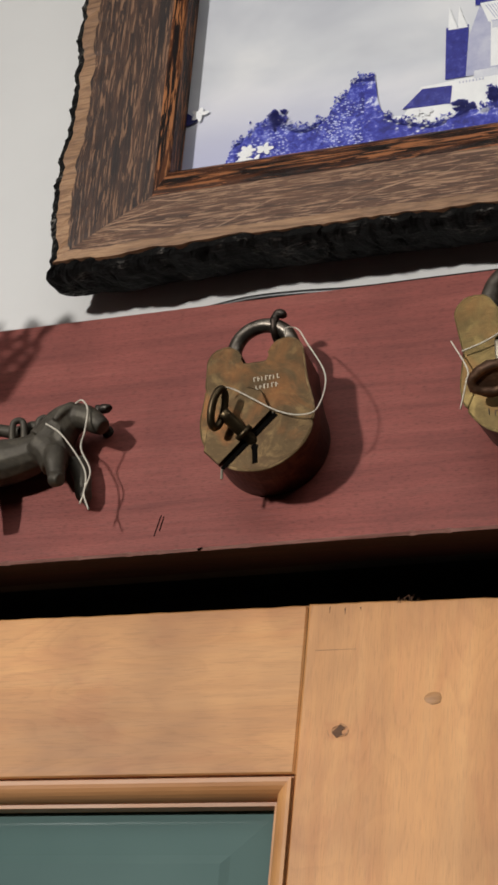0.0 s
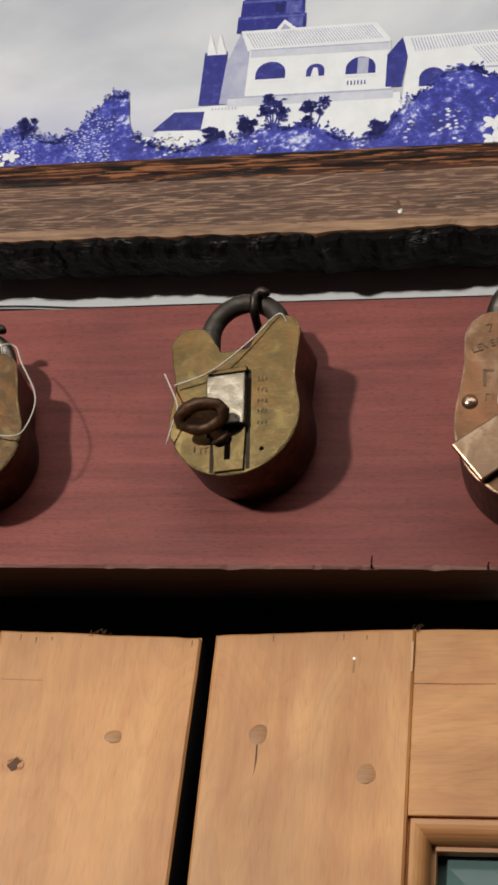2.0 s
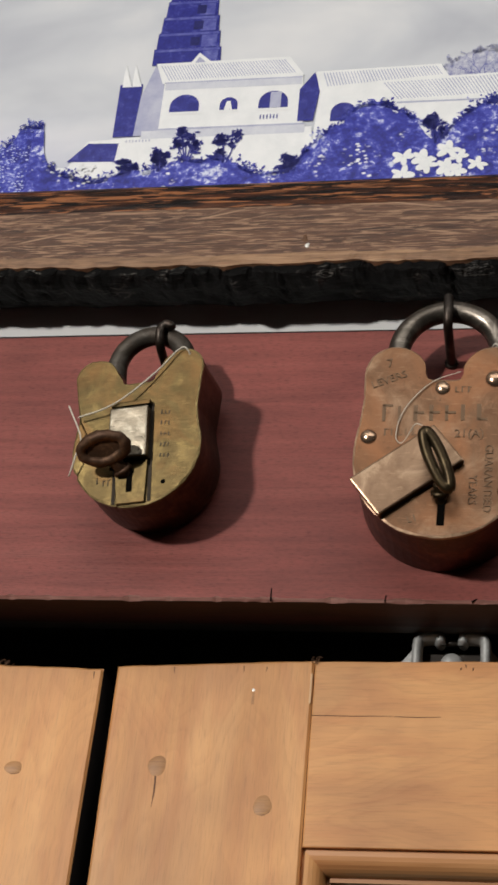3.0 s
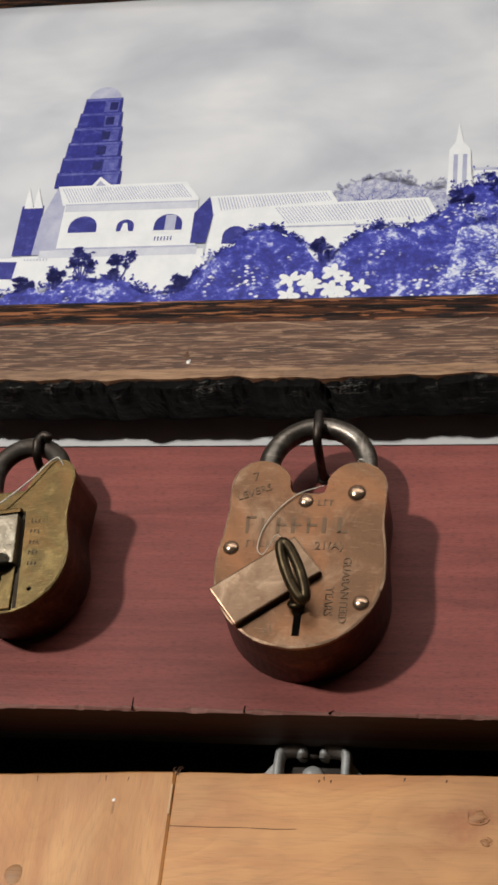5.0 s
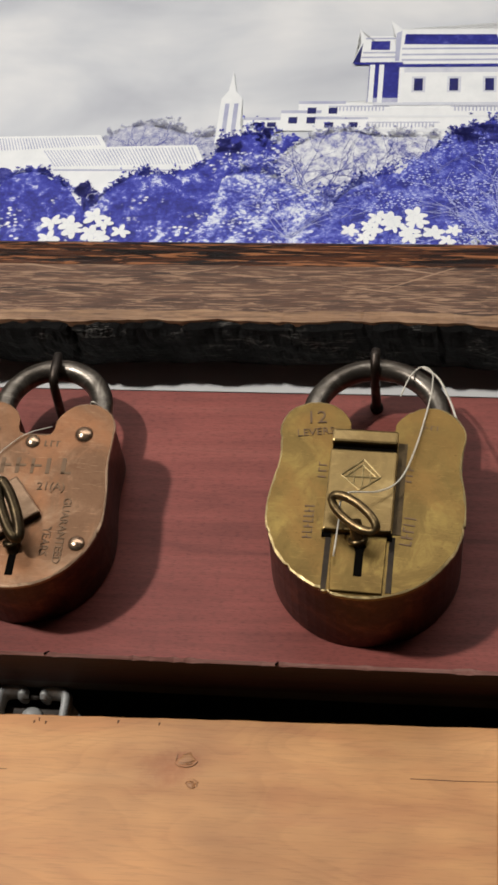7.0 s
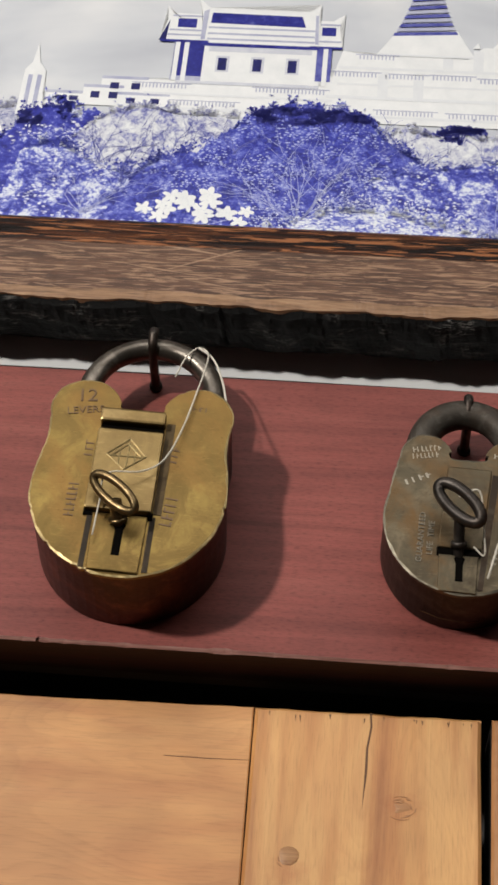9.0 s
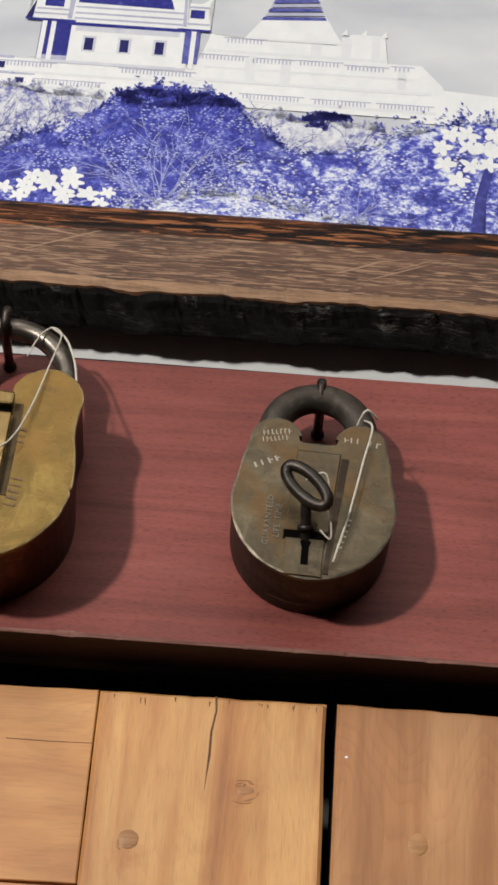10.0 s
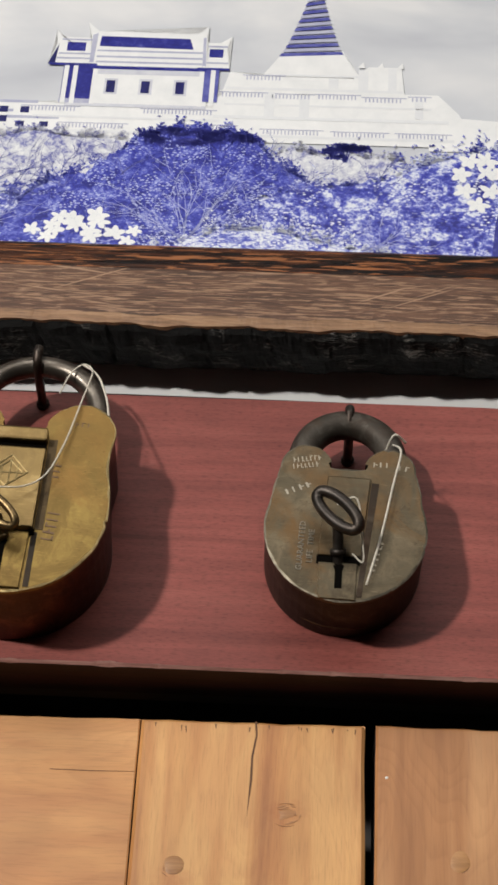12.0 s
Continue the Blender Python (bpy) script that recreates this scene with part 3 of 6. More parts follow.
def moulding_profile():
    """(inward from the frame, depth) of the glazing bead."""
    pts = [(0.0, 0.0), (0.0, 0.0028), (0.0012, 0.0028), (0.0016, 0.0004)]
    pts += [(0.0016 + 0.0088 * math.sin(a), 0.0004 + 0.0095 * (1 - math.cos(a))) for a in (math.pi / 2 * j / 7 for j in range(1, 8))]
    return pts + [(0.0104, 0.0112), (0.0124, 0.0114), (0.0126, 0.0124), (0.0126, 0.0175)]


def bead(name, a, b, inward, ea, eb, material, parent):
    """A length of bead from a to b (x, z); inward: the way to the pane; ea, eb: how much each end is mitred."""
    bm = bmesh.new()
    av, bv, nv = Vector((a[0], 0, a[1])), Vector((b[0], 0, b[1])), Vector((inward[0], 0, inward[1]))
    d = (bv - av).normalized()
    prof = moulding_profile()
    rows = []
    for p, k in ((av, ea), (bv, -eb)):
        rows.append([bm.verts.new(p + nv * q + d * q * k + Vector((0, y, 0))) for q, y in prof])
    for j in range(len(prof) - 1):
        bm.faces.new((rows[0][j], rows[0][j + 1], rows[1][j + 1], rows[1][j]))
    back = [bm.verts.new(p + Vector((0, 0.024, 0))) for p in (av, bv)]
    bm.faces.new((rows[0][-1], back[0], back[1], rows[1][-1]))
    bm.faces.new((back[0], rows[0][0], rows[1][0], back[1]))
    bm.faces.new([back[0]] + rows[0][::-1])
    bm.faces.new([back[1]] + rows[1])
    return part(name, bm, material, parent)


def pane(x0, x1, z0, z1, parent):
    """Bevelled glass: a raised middle with sloping margins."""
    bm = bmesh.new()
    rows = []
    for inset, y in ((0, 0.0205), (0.0235, 0.0180), (0.0283, 0.0165)):
        rows.append([bm.verts.new(v) for v in ((x0 + inset, y, z0 + inset), (x1 - inset, y, z0 + inset), (x1 - inset, y, z1 - inset), (x0 + inset, y, z1 - inset))])
    for a, b in zip(rows, rows[1:]):
        for j in range(4):
            bm.faces.new((a[j], a[(j + 1) % 4], b[(j + 1) % 4], b[j]))
    bm.faces.new(rows[-1])
    back = [bm.verts.new((v.co.x, 0.0245, v.co.z)) for v in rows[0]]
    for j in range(4):
        bm.faces.new((rows[0][j], back[j], back[(j + 1) % 4], rows[0][(j + 1) % 4]))
    bm.faces.new(back[::-1])
    return part("glass_pane", bm, TEAL, parent, "bevelled teal glass pane")


def glazing(x0, x1, z0, z1, parent):
    bead("bead", (x0, z1), (x1, z1), (0, -1), 1, 1, PINE_MOULD, parent)
    bead("bead", (x0, z0), (x0, z1), (1, 0), 1, 1, PINE_Z, parent)
    bead("bead", (x1, z0), (x1, z1), (-1, 0), 1, 1, PINE_Z, parent)
    bead("bead", (x0, z0), (x1, z0), (0, 1), 1, 1, PINE_MOULD, parent)
    pane(x0 + 0.0118, x1 - 0.0118, z0 + 0.0118, z1 - 0.0118, parent)


def plug(x, z, r, parent, stretch=1.15, proud=0.0004):
    part("plug_gap", dome(x + 0.0005, 0.0003, z - 0.0007, r * 1.1, 0.0004, 18, stretch, 0.1), PLUG_GAP, parent)
    part("plug", dome(x, 0.0004, z, r, 0.0004 + proud, 18, stretch, 0.08), PLUG, parent, "darker wooden plug", True)


def knot(x, z, r, parent, seed):
    """A grown knot: a reddish eye with broken crescents of darker grain round it."""
    rnd = random.Random(seed)
    part("knot", dome(x, 0.0004, z, r * 0.66, 0.0006, 20, 0.8, 0.3), KNOT, parent, "reddish knot", True)
    bm = bmesh.new()
    for i in range(9):
        q, a0 = r * rnd.uniform(0.45, 1.05), rnd.uniform(0, 6.28)
        a1, w = a0 + rnd.uniform(0.5, 1.2), r * rnd.uniform(0.05, 0.15)
        arc = [a0 + (a1 - a0) * j / 6 for j in range(7)]
        out = [(x + q * math.cos(a), z + 0.8 * q * math.sin(a)) for a in arc]
        back = [(x + (q - w * math.sin(math.pi * j / 6)) * math.cos(a), z + 0.8 * (q - w * math.sin(math.pi * j / 6)) * math.sin(a)) for j, a in enumerate(arc)]
        f = bm.faces.new([bm.verts.new((p, -0.00022 - 0.00001 * i, t)) for p, t in out + back[-2:0:-1]])
    solid = bmesh.ops.extrude_face_region(bm, geom=list(bm.faces))["geom"]
    for v in solid:
        if isinstance(v, bmesh.types.BMVert):
            v.co.y += 0.0006
    tagged(part("knot_grain", bm, KNOT, parent), kind="stuff")


def lint(x, z, parent, seed):
    """A tuft of dusty fibres caught on the top edge."""
    rnd = random.Random(seed)
    bm = bmesh.new()
    for _ in range(5):
        a, size = rnd.uniform(0.3, 2.8), rnd.uniform(0.002, 0.005)
        p = (x + rnd.uniform(-0.002, 0.002), rnd.uniform(-0.0005, 0.002), z - 0.0012)
        q = (p[0] + 0.5 * size * math.cos(a), p[1] - 0.0006, p[2] + 0.6 * size * math.sin(a) + 0.0006)
        tube([p, q, (q[0] + size * math.cos(a + rnd.uniform(-1, 1)) * 0.6, q[1], q[2] + size * 0.3)], 0.00016, 5, 4, bm)
    tagged(part("lint", bm, PLUG_GAP, parent), kind="stuff")


def ticks(x0, x1, z, parent, seed, count=9):
    """Short dark checks in the end grain, just below the top edge."""
    rnd = random.Random(seed)
    bm = bmesh.new()
    for _ in range(count):
        x, top, size = rnd.uniform(x0, x1), z - rnd.uniform(0.0012, 0.003), rnd.uniform(0.0008, 0.0042)
        w, lean = rnd.uniform(0.00018, 0.00045), rnd.uniform(-0.0004, 0.0004)
        slab([(x - w, top), (x + w, top), (x + lean + w * 0.3, top - size), (x + lean - w * 0.3, top - size)], -0.0001, 0.001, 0.00003, bm)
    tagged(part("end_checks", bm, PLUG_GAP, parent), kind="stuff")


FOOT = FLOOR_Z + 0.03
LABEL_DOOR = "closed pine folding door leaf with bevelled glass"


def door_a():
    d = thing("folding_door", pose(-0.1768, 0.029, -0.024, 0, 0.18, 1.33), LABEL_DOOR, "door", "folding doors")
    plank("stile", -0.1055, 0, FOOT + 0.024, 0, PINE_Z, d, seed=1, skew=(0.0013, 0, 0.0, 0), shade_side=True)
    plank("rail", -0.46, -0.1058, -0.0925, 0.0008, PINE_X, d, y0=0.0003, seed=2)
    plank("rail", -0.46, -0.1058, FOOT + 0.024, FOOT + 0.2, PINE_X, d, y0=0.0003, seed=2.5)
    plank("stile", -0.565, -0.4603, FOOT + 0.024, 0, PINE_Z, d, seed=3, shade_side=True)
    glazing(-0.4603, -0.1055, FOOT + 0.2, -0.0925, d)
    knot(-0.0846, -0.0705, 0.0060, d, 3)
    part("knot_hole", slab([(-0.0880, -0.0712), (-0.0852, -0.0742), (-0.0822, -0.0728), (-0.0830, -0.0706), (-0.0808, -0.0690), (-0.0838, -0.0668), (-0.0856, -0.0692)], -0.0004, 0.001, 0.0002), PLUG_GAP, d, "broken dark hole in the knot")
    ticks(-0.1000, -0.0040, 0.0, d, 3, 4)
    lint(-0.0560, 0.0, d, 4)
    lint(-0.0500, 0.0, d, 9)
    plug(-0.0369, -0.0543, 0.0052, d, 0.8)
    part("knot_crack", box(-0.100, -0.078, -0.0001, 0.001, -0.0262, -0.0257, 0.0002), PLUG, d)
    return d


def door_b():
    d = thing("folding_door", pose(-0.1699, 0.0298, -0.0201, 0, -0.57, -1.16), LABEL_DOOR + " and wooden plugs", "door", "folding doors")
    plank("stile", 0, 0.0997, FOOT + 0.02, 0, PINE_Z, d, seed=4, skew=(-0.0016, 0.0012, 0, 0), shade_side=True)
    plank("rail", 0.1, 0.392, -0.0935, 0.0006, PINE_X, d, y0=0.0003, seed=5, bevel=0.0006)
    for x0, x1, z in ((0.1002, 0.139, -0.0281), (0.140, 0.162, -0.0285), (0.352, 0.3918, -0.0268)):
        part("crack", slab([(x0, z), ((x0 + x1) / 2, z - 0.0004), (x1, z - 0.0001), (x1, z + 0.00005), ((x0 + x1) / 2, z - 0.0001), (x0, z + 0.0003)], 0.0001, 0.001, 0.00005), PLUG_GAP, d)
    plank("rail", 0.1, 0.392, FOOT + 0.02, FOOT + 0.2, PINE_X, d, y0=0.0003, seed=6.5)
    plank("stile", 0.3924, 0.4978, FOOT + 0.02, 0.0002, PINE_STRIPE, d, seed=7, bevel=0.0016, skew=(0.0004, -0.0006, 0, 0), shade_side=True)
    part("crack", slab([(0.4473, 0.0002), (0.4478, -0.0070), (0.4462, -0.0180), (0.4462, -0.0300), (0.4444, -0.0480), (0.4450, -0.0300), (0.4452, -0.0180), (0.4469, -0.0070), (0.4463, 0.0002)], -0.0001, 0.001, 0.00005), PLUG_GAP, d, "long crack running down from the top")
    glazing(0.1, 0.3922, FOOT + 0.2, -0.0935, d)
    plug(0.0268, -0.0548, 0.0052, d, 1.25)
    plug(0.0799, -0.0738, 0.0052, d, 1.15)
    part("check", slab([(0.0262, -0.0600), (0.0270, -0.0602), (0.0272, -0.0680), (0.0262, -0.0760), (0.0264, -0.0680)], -0.0001, 0.001, 0.00005), PLUG_GAP, d, "fine drying crack below the plug")
    plug(0.4128, -0.0720, 0.0052, d, 1.1)
    knot(0.4622, -0.0462, 0.0075, d, 5)
    knot(0.2476, -0.0203, 0.0060, d, 6)
    knot(0.2510, -0.0335, 0.0035, d, 7)
    knot(0.4130, -0.0730, 0.0060, d, 8)
    lint(0.1000, 0.0, d, 12)
    ticks(0.3960, 0.4940, 0.0, d, 2, 13)
    ticks(0.0050, 0.0950, 0.0, d, 6, 3)
    ticks(0.1100, 0.3800, 0.0, d, 8, 5)
    part("nail", dome(0.0705, 0.0003, -0.0149, 0.0012, 0.0004), NAIL, d, "pale nail head")
    part("nail_stain", box(0.0700, 0.0712, -0.0001, 0.001, -0.0225, -0.0160, 0.0002), PLUG, d)
    part("splinter", box(0.0982, 0.0993, -0.0003, 0.002, -0.022, -0.006, 0.0004), STAMP_WOOD, d)
    return d


def door_d():
    d = thing("folding_door", pose(0.3331, 0.0200, -0.0146, 0, 0.2, 0.3), LABEL_DOOR + ", reddish stile", "door", "folding doors")
    plank("stile", 0, 0.105, FOOT + 0.016, 0, PINE_RED, d, seed=9, shade_side=True)
    plank("rail", 0.1053, 0.46, -0.0935, 0, PINE_X, d, y0=0.0003, seed=10)
    plank("rail", 0.1053, 0.46, FOOT + 0.016, FOOT + 0.2, PINE_X, d, y0=0.0003, seed=10.5)
    plank("stile", 0.4603, 0.565, FOOT + 0.016, 0, PINE_Z, d, seed=11)
    glazing(0.105, 0.4603, FOOT + 0.2, -0.0935, d)
    plug(0.0382, -0.0660, 0.0052, d)
    part("nail", dome(0.0052, 0.0003, -0.0270, 0.0009, 0.0005), NAIL, d)
    return d


KNOT = wood("knot_wood", (0.31, 0.135, 0.05), (0.42, 0.195, 0.072), (0.51, 0.25, 0.098), "x", (0.45, 0.6), 2.5, 0.2, grain=0.3)
PLUG_GAP = paint_material("plug_gap", (0.12, 0.052, 0.02), 300, 0.7, 0.3)
STAMP_WOOD = paint_material("pale_splinter", (0.62, 0.4, 0.22), 200)
door_a()
door_b()
door_d()


def door_hanger():
    """The roller hanger on top of the middle leaf: two bent straps on a sloping plate."""
    h = thing("door_hanger", pose(-0.0045, 0.0385, -0.0185), "galvanised steel roller hanger on top of the door leaf", "door hanger")
    for s in (-1, 1):
        strap = tube([(s * 0.0168, 0, -0.002), (s * 0.0168, 0, 0.012), (s * 0.0160, 0, 0.0168), (s * 0.0125, 0, 0.0185), (s * 0.0062, 0, 0.0185), (s * 0.0055, 0, 0.0150)], 0.0028, 8)
        for v in strap.verts:
            v.co.y *= 2.2
        part("strap", strap, ZINC, h, "", True)
        wing = bmesh.new()
        a = [(s * 0.0185, -0.0005, -0.002), (s * 0.034, 0.006, -0.002), (s * 0.0200, 0.006, 0.014), (s * 0.0185, -0.0005, 0.014)]
        vs = [wing.verts.new(p) for p in a] + [wing.verts.new((p[0], p[1] + 0.002, p[2])) for p in a]
        for q in ((0, 1, 2, 3), (7, 6, 5, 4), (0, 4, 5, 1), (1, 5, 6, 2), (2, 6, 7, 3), (3, 7, 4, 0)):
            wing.faces.new([vs[i] for i in q])
        part("wing", wing, ZINC, h)
    part("axle", tube([(-0.006, 0.001, 0.0165), (0.006, 0.001, 0.0165)], 0.0016, 8, 2), IRON, h, "", True)
    part("roller", dome(0, 0.002, 0.006, 0.0055, 0.003, 18), ZINC, h, "", True)
    part("bracket_plate", box(-0.017, 0.017, 0.004, 0.006, -0.004, 0.012, 0.0005), IRON, h)
    return h


door_hanger()

# ---------------- the framed picture ----------------
picture = thing("framed_picture", pose(0, -0.002, 0.2698, 4.32, 0, 0), "blue-and-white temple print in dark wooden frame with charred edges", "picture")
OUT = (-0.4530, 0.694, -0.0790, 0.335)
FACE = (-0.3865, 0.631, -0.0345, 0.271)
LIP = (-0.3785, 0.6205, -0.0148, 0.2585)


def corners(r):
    return [(r[0], r[2]), (r[1], r[2]), (r[1], r[3]), (r[0], r[3])]


def frame_side(k, inner, outer, rows, name, material, count=260, rough_edge=0.0, closed=True):
    """One mitred side. rows: (across 0 to 1, out of the picture's plane, share of the ragged outline)."""
    bm = bmesh.new()
    i0, i1, o0, o1 = (Vector(corners(r)[j]) for r in (inner, outer) for j in (k, (k + 1) % 4))
    away = (i0 - i1).normalized()
    away = Vector((-away.y, away.x))
    if (o0 - i0).dot(away) < 0:
        away = -away
    rings = []
    for s in range(count + 1):
        t = s / count
        ring = []
        for q, w, share in rows:
            p = (i0.lerp(i1, t)).lerp(o0.lerp(o1, t), q)
            if share:
                g = p.x * 1.0 + p.y * 1.3
                jag = 0.8 * noise.noise(Vector((g * 17, k * 3, 0.5))) + 0.55 * noise.noise(Vector((g * 55, k, 4.5))) + 0.3 * noise.noise(Vector((g * 170, k, 7.5)))
                lump = noise.noise(Vector((g * 90, w * 160, k + 2.0))) + 0.7 * noise.noise(Vector((g * 260, w * 420, k + 9.0)))
                cell = g * 23 + 1.6 * noise.noise(Vector((g * 9, k, 2.2)))
                crack = max(0.0, 1 - abs(cell - round(cell)) / 0.05) * (0.15 + abs(noise.noise(Vector((round(cell) * 3.7, k, 1.1)))) * 1.6) if share > 1 else 0.0
                p = p + away * (rough_edge * jag * min(1.0, share) + (0.0017 * lump - 0.0036 * crack if share > 1 else 0))
                w = w + (0.001 * lump if share > 1 else 0.0012 * jag * share)
            ring.append(bm.verts.new((p.x, -w, p.y)))
        rings.append(ring)
    n = len(rows)
    for a, b in zip(rings, rings[1:]):
        for j in range(n if closed else n - 1):
            bm.faces.new((a[j], a[(j + 1) % n], b[(j + 1) % n], b[j]))
    if closed:
        bm.faces.new(rings[0])
        bm.faces.new(rings[-1][::-1])
    return part(name, bm, material, picture)


EDGE = (OUT[0] + 0.0165, OUT[1] - 0.008, OUT[2] + 0.0108, OUT[3] - 0.006)
for k in range(4):
    level = k % 2 == 0
    frame_side(k, FACE, EDGE, [(0, 0.021, 0), (0.5, 0.0228, 0), (1, 0.0245, 0.85), (1.0, 0.004, 0.5), (0, 0.004, 0)], "frame_side", PALM_X if level else PALM_Z, 260, 0.0036)
    frame_side(k, EDGE, OUT, [(0.0, 0.0246, 0.85), (0.55, 0.0238, 0.95), (0.62, 0.0205, 1.0), (0.05, 0.016, 0.8)], "sapwood_strip", SAPWOOD, 420, 0.0036)
    frame_side(k, EDGE, OUT, [(0.45, 0.0232, 1.0), (0.85, 0.0205, 1.2), (1.0, 0.016, 1.4), (1.05, 0.010, 1.4), (1.0, 0.004, 1.4), (0.95, -0.002, 1.4), (0.85, -0.008, 1.3), (0.65, -0.013, 1.2), (0.35, -0.018, 1.0), (-0.6, -0.020, 0.3), (-0.6, 0.002, 0.3)], "charred_edge", CHAR, 620, 0.0036)
    frame_side(k, LIP, FACE, [(0, 0.0, 0), (0, 0.0165, 0), (0.12, 0.0182, 0), (0.85, 0.0212, 0.0), (1, 0.0212, 0), (1, 0.0, 0)], "frame_slip", SLIP_X if level else SLIP_Z, 60)
part("chip", dome(-0.0851, -0.0238, -0.0640, 0.0014, 0.0008, 10, 1.5, 0.2), NAIL, picture, "white chip in the wood")
part("gouge", dome(-0.0868, -0.0236, -0.0592, 0.0017, 0.0004, 12, 1.5, 0.25), PLUG_GAP, picture)

print_sheet = part("print", box(-0.383, 0.626, 0.0004, 0.004, -0.024, 0.264), SKY, picture, "printed sky with soft clouds")


LAID = [0]


def sheet_y(layer):
    """Each printed shape gets a depth of its own, a few hundredths of a millimetre apart."""
    LAID[0] += 1
    return -0.00006 * layer - 0.00001 * (LAID[0] % 6)


def ink(name, pts, material, layer):
    """A flat printed shape, (along, up) on the sheet."""
    bm = bmesh.new()
    y = sheet_y(layer)
    bm.faces.new([bm.verts.new((u, y, v)) for u, v in pts])
    bmesh.ops.triangulate(bm, faces=bm.faces)
    ob = part(name, bm, material, print_sheet)
    return ob


def quad(name, u0, u1, v0, v1, material, layer):
    return ink(name, [(u0, v0), (u1, v0), (u1, v1), (u0, v1)], material, layer)


def arch(name, u, v, r, h, material, layer):
    pts = [(u + r * math.cos(a), v + r * math.sin(a)) for a in (math.pi * j / 14 for j in range(15))]
    return ink(name, pts + [(u - r, v - h), (u + r, v - h)], material, layer)


def leaves(name, u0, u1, top, low, material, layer, seed, jag=0.005, fine=330, reach_most=0.0042):
    """A printed mass of leaves between a ragged upper outline, a smooth curve of (u, v), and a lower one."""
    line = curve_points([(u, v, 0) for u, v in top], 8)
    us, vs = [p.x for p in line], [p.y for p in line]
    bm = bmesh.new()
    n = int((u1 - u0) / 0.0007)
    y = sheet_y(layer)
    up, dn = [], []
    for i in range(n + 1):
        u = u0 + (u1 - u0) * i / n
        h = float(np.interp(u, us, vs))
        h += jag * (noise.noise(Vector((u * fine * 0.3, seed, 0))) + 0.7 * noise.noise(Vector((u * fine, seed, 1))) + 0.4 * noise.noise(Vector((u * fine * 2.5, seed, 2))))
        up.append(bm.verts.new((u, y, max(h, low + 0.0003))))
        dn.append(bm.verts.new((u, y, low)))
    for i in range(n):
        bm.faces.new((dn[i], dn[i + 1], up[i + 1], up[i]))
    rnd = random.Random(int(seed * 10))
    tufts = [(rnd.uniform(u0, u1), rnd.uniform(0.0008, reach_most)) for _ in range(int((u1 - u0) * 260))]
    for i in range(int((u1 - u0) * 7200)):
        tu, reach = rnd.choice(tufts)
        u = min(max(rnd.gauss(tu, 0.0022), u0), u1)
        h = float(np.interp(u, us, vs)) + abs(rnd.gauss(0, reach)) - 0.0015
        steep = abs(float(np.interp(u + 0.002, us, vs)) - float(np.interp(u - 0.002, us, vs))) > 0.0075
        if h < low or steep:
            continue
        a, ra, rb = rnd.uniform(0, 3.14), rnd.uniform(0.0007, 0.0019), rnd.uniform(0.0004, 0.0009)
        ca, sa = math.cos(a), math.sin(a)
        bm.faces.new([bm.verts.new((u + x * ca - z * sa, y - 0.000005, h + x * sa + z * ca)) for x, z in ((ra, 0), (0, rb), (-ra, 0), (0, -rb))])
    return tagged(part(name, bm, material, print_sheet), kind="stuff")


def crown(name, u, v, ru, rv, material, layer, seed, count=260):
    """A small printed tree: clumps of leaves with gaps between them, on a thin forked stem."""
    rnd = random.Random(seed)
    bm = bmesh.new()
    y = sheet_y(layer)
    clumps = [(u + ru * rnd.uniform(-1, 1) * 0.8, v + rv * rnd.uniform(-0.9, 1), rnd.uniform(0.16, 0.36)) for _ in range(11)]
    for i in range(count):
        cu, cv, f = rnd.choice(clumps)
        x, z = rnd.gauss(cu, ru * f * 0.6), rnd.gauss(cv, rv * f * 0.6)
        a, ra, rb = rnd.uniform(0, 3.14), rnd.uniform(0.0009, 0.0022), rnd.uniform(0.0005, 0.0011)
        ca, sa = math.cos(a), math.sin(a)
        bm.faces.new([bm.verts.new((x + p * ca - q * sa, y, z + p * sa + q * ca)) for p, q in ((ra, 0), (0, rb), (-ra, 0), (0, -rb))])
    for cu, cv, f in clumps[:5]:
        foot = (u + 0.2 * (cu - u), v - rv * 1.6)
        bm.faces.new([bm.verts.new((p, y, q)) for p, q in ((foot[0] - 0.0006, foot[1]), (foot[0] + 0.0006, foot[1]), (cu + 0.0002, cv), (cu - 0.0002, cv))])
    return tagged(part(name, bm, material, print_sheet), kind="stuff")


def branches(name, u, v, count, length, spread, material, layer, seed, width=0.0003):
    """Fine printed branches that fan out from a foot."""
    rnd = random.Random(seed)
    bm = bmesh.new()
    y = sheet_y(layer)

    def grow(x, z, a, size, w, depth):
        pts = [(x, z)]
        for _ in range(5):
            a += rnd.uniform(-0.3, 0.3)
            x, z = x + math.cos(a) * size / 5, z + math.sin(a) * size / 5
            pts.append((x, z))
        for k, (p, q) in enumerate(zip(pts, pts[1:])):
            d = Vector((q[0] - p[0], q[1] - p[1])).normalized()
            w0, w1 = w * (1 - k / 6), w * (1 - (k + 1) / 6)
            bm.faces.new([bm.verts.new((c[0] - d.y * e, y, c[1] + d.x * e)) for c, e in ((p, w0), (p, -w0), (q, -w1), (q, w1))])
        if depth:
            for p in pts[2:]:
                grow(p[0], p[1], a + rnd.uniform(-0.9, 0.9), size * 0.5, w * 0.6, depth - 1)

    for i in range(count):
        grow(u + rnd.uniform(-0.002, 0.002), v, math.pi / 2 + spread * (i / max(1, count - 1) - 0.5), length * rnd.uniform(0.7, 1.1), width, 1)
    return tagged(part(name, bm, material, print_sheet), kind="stuff")


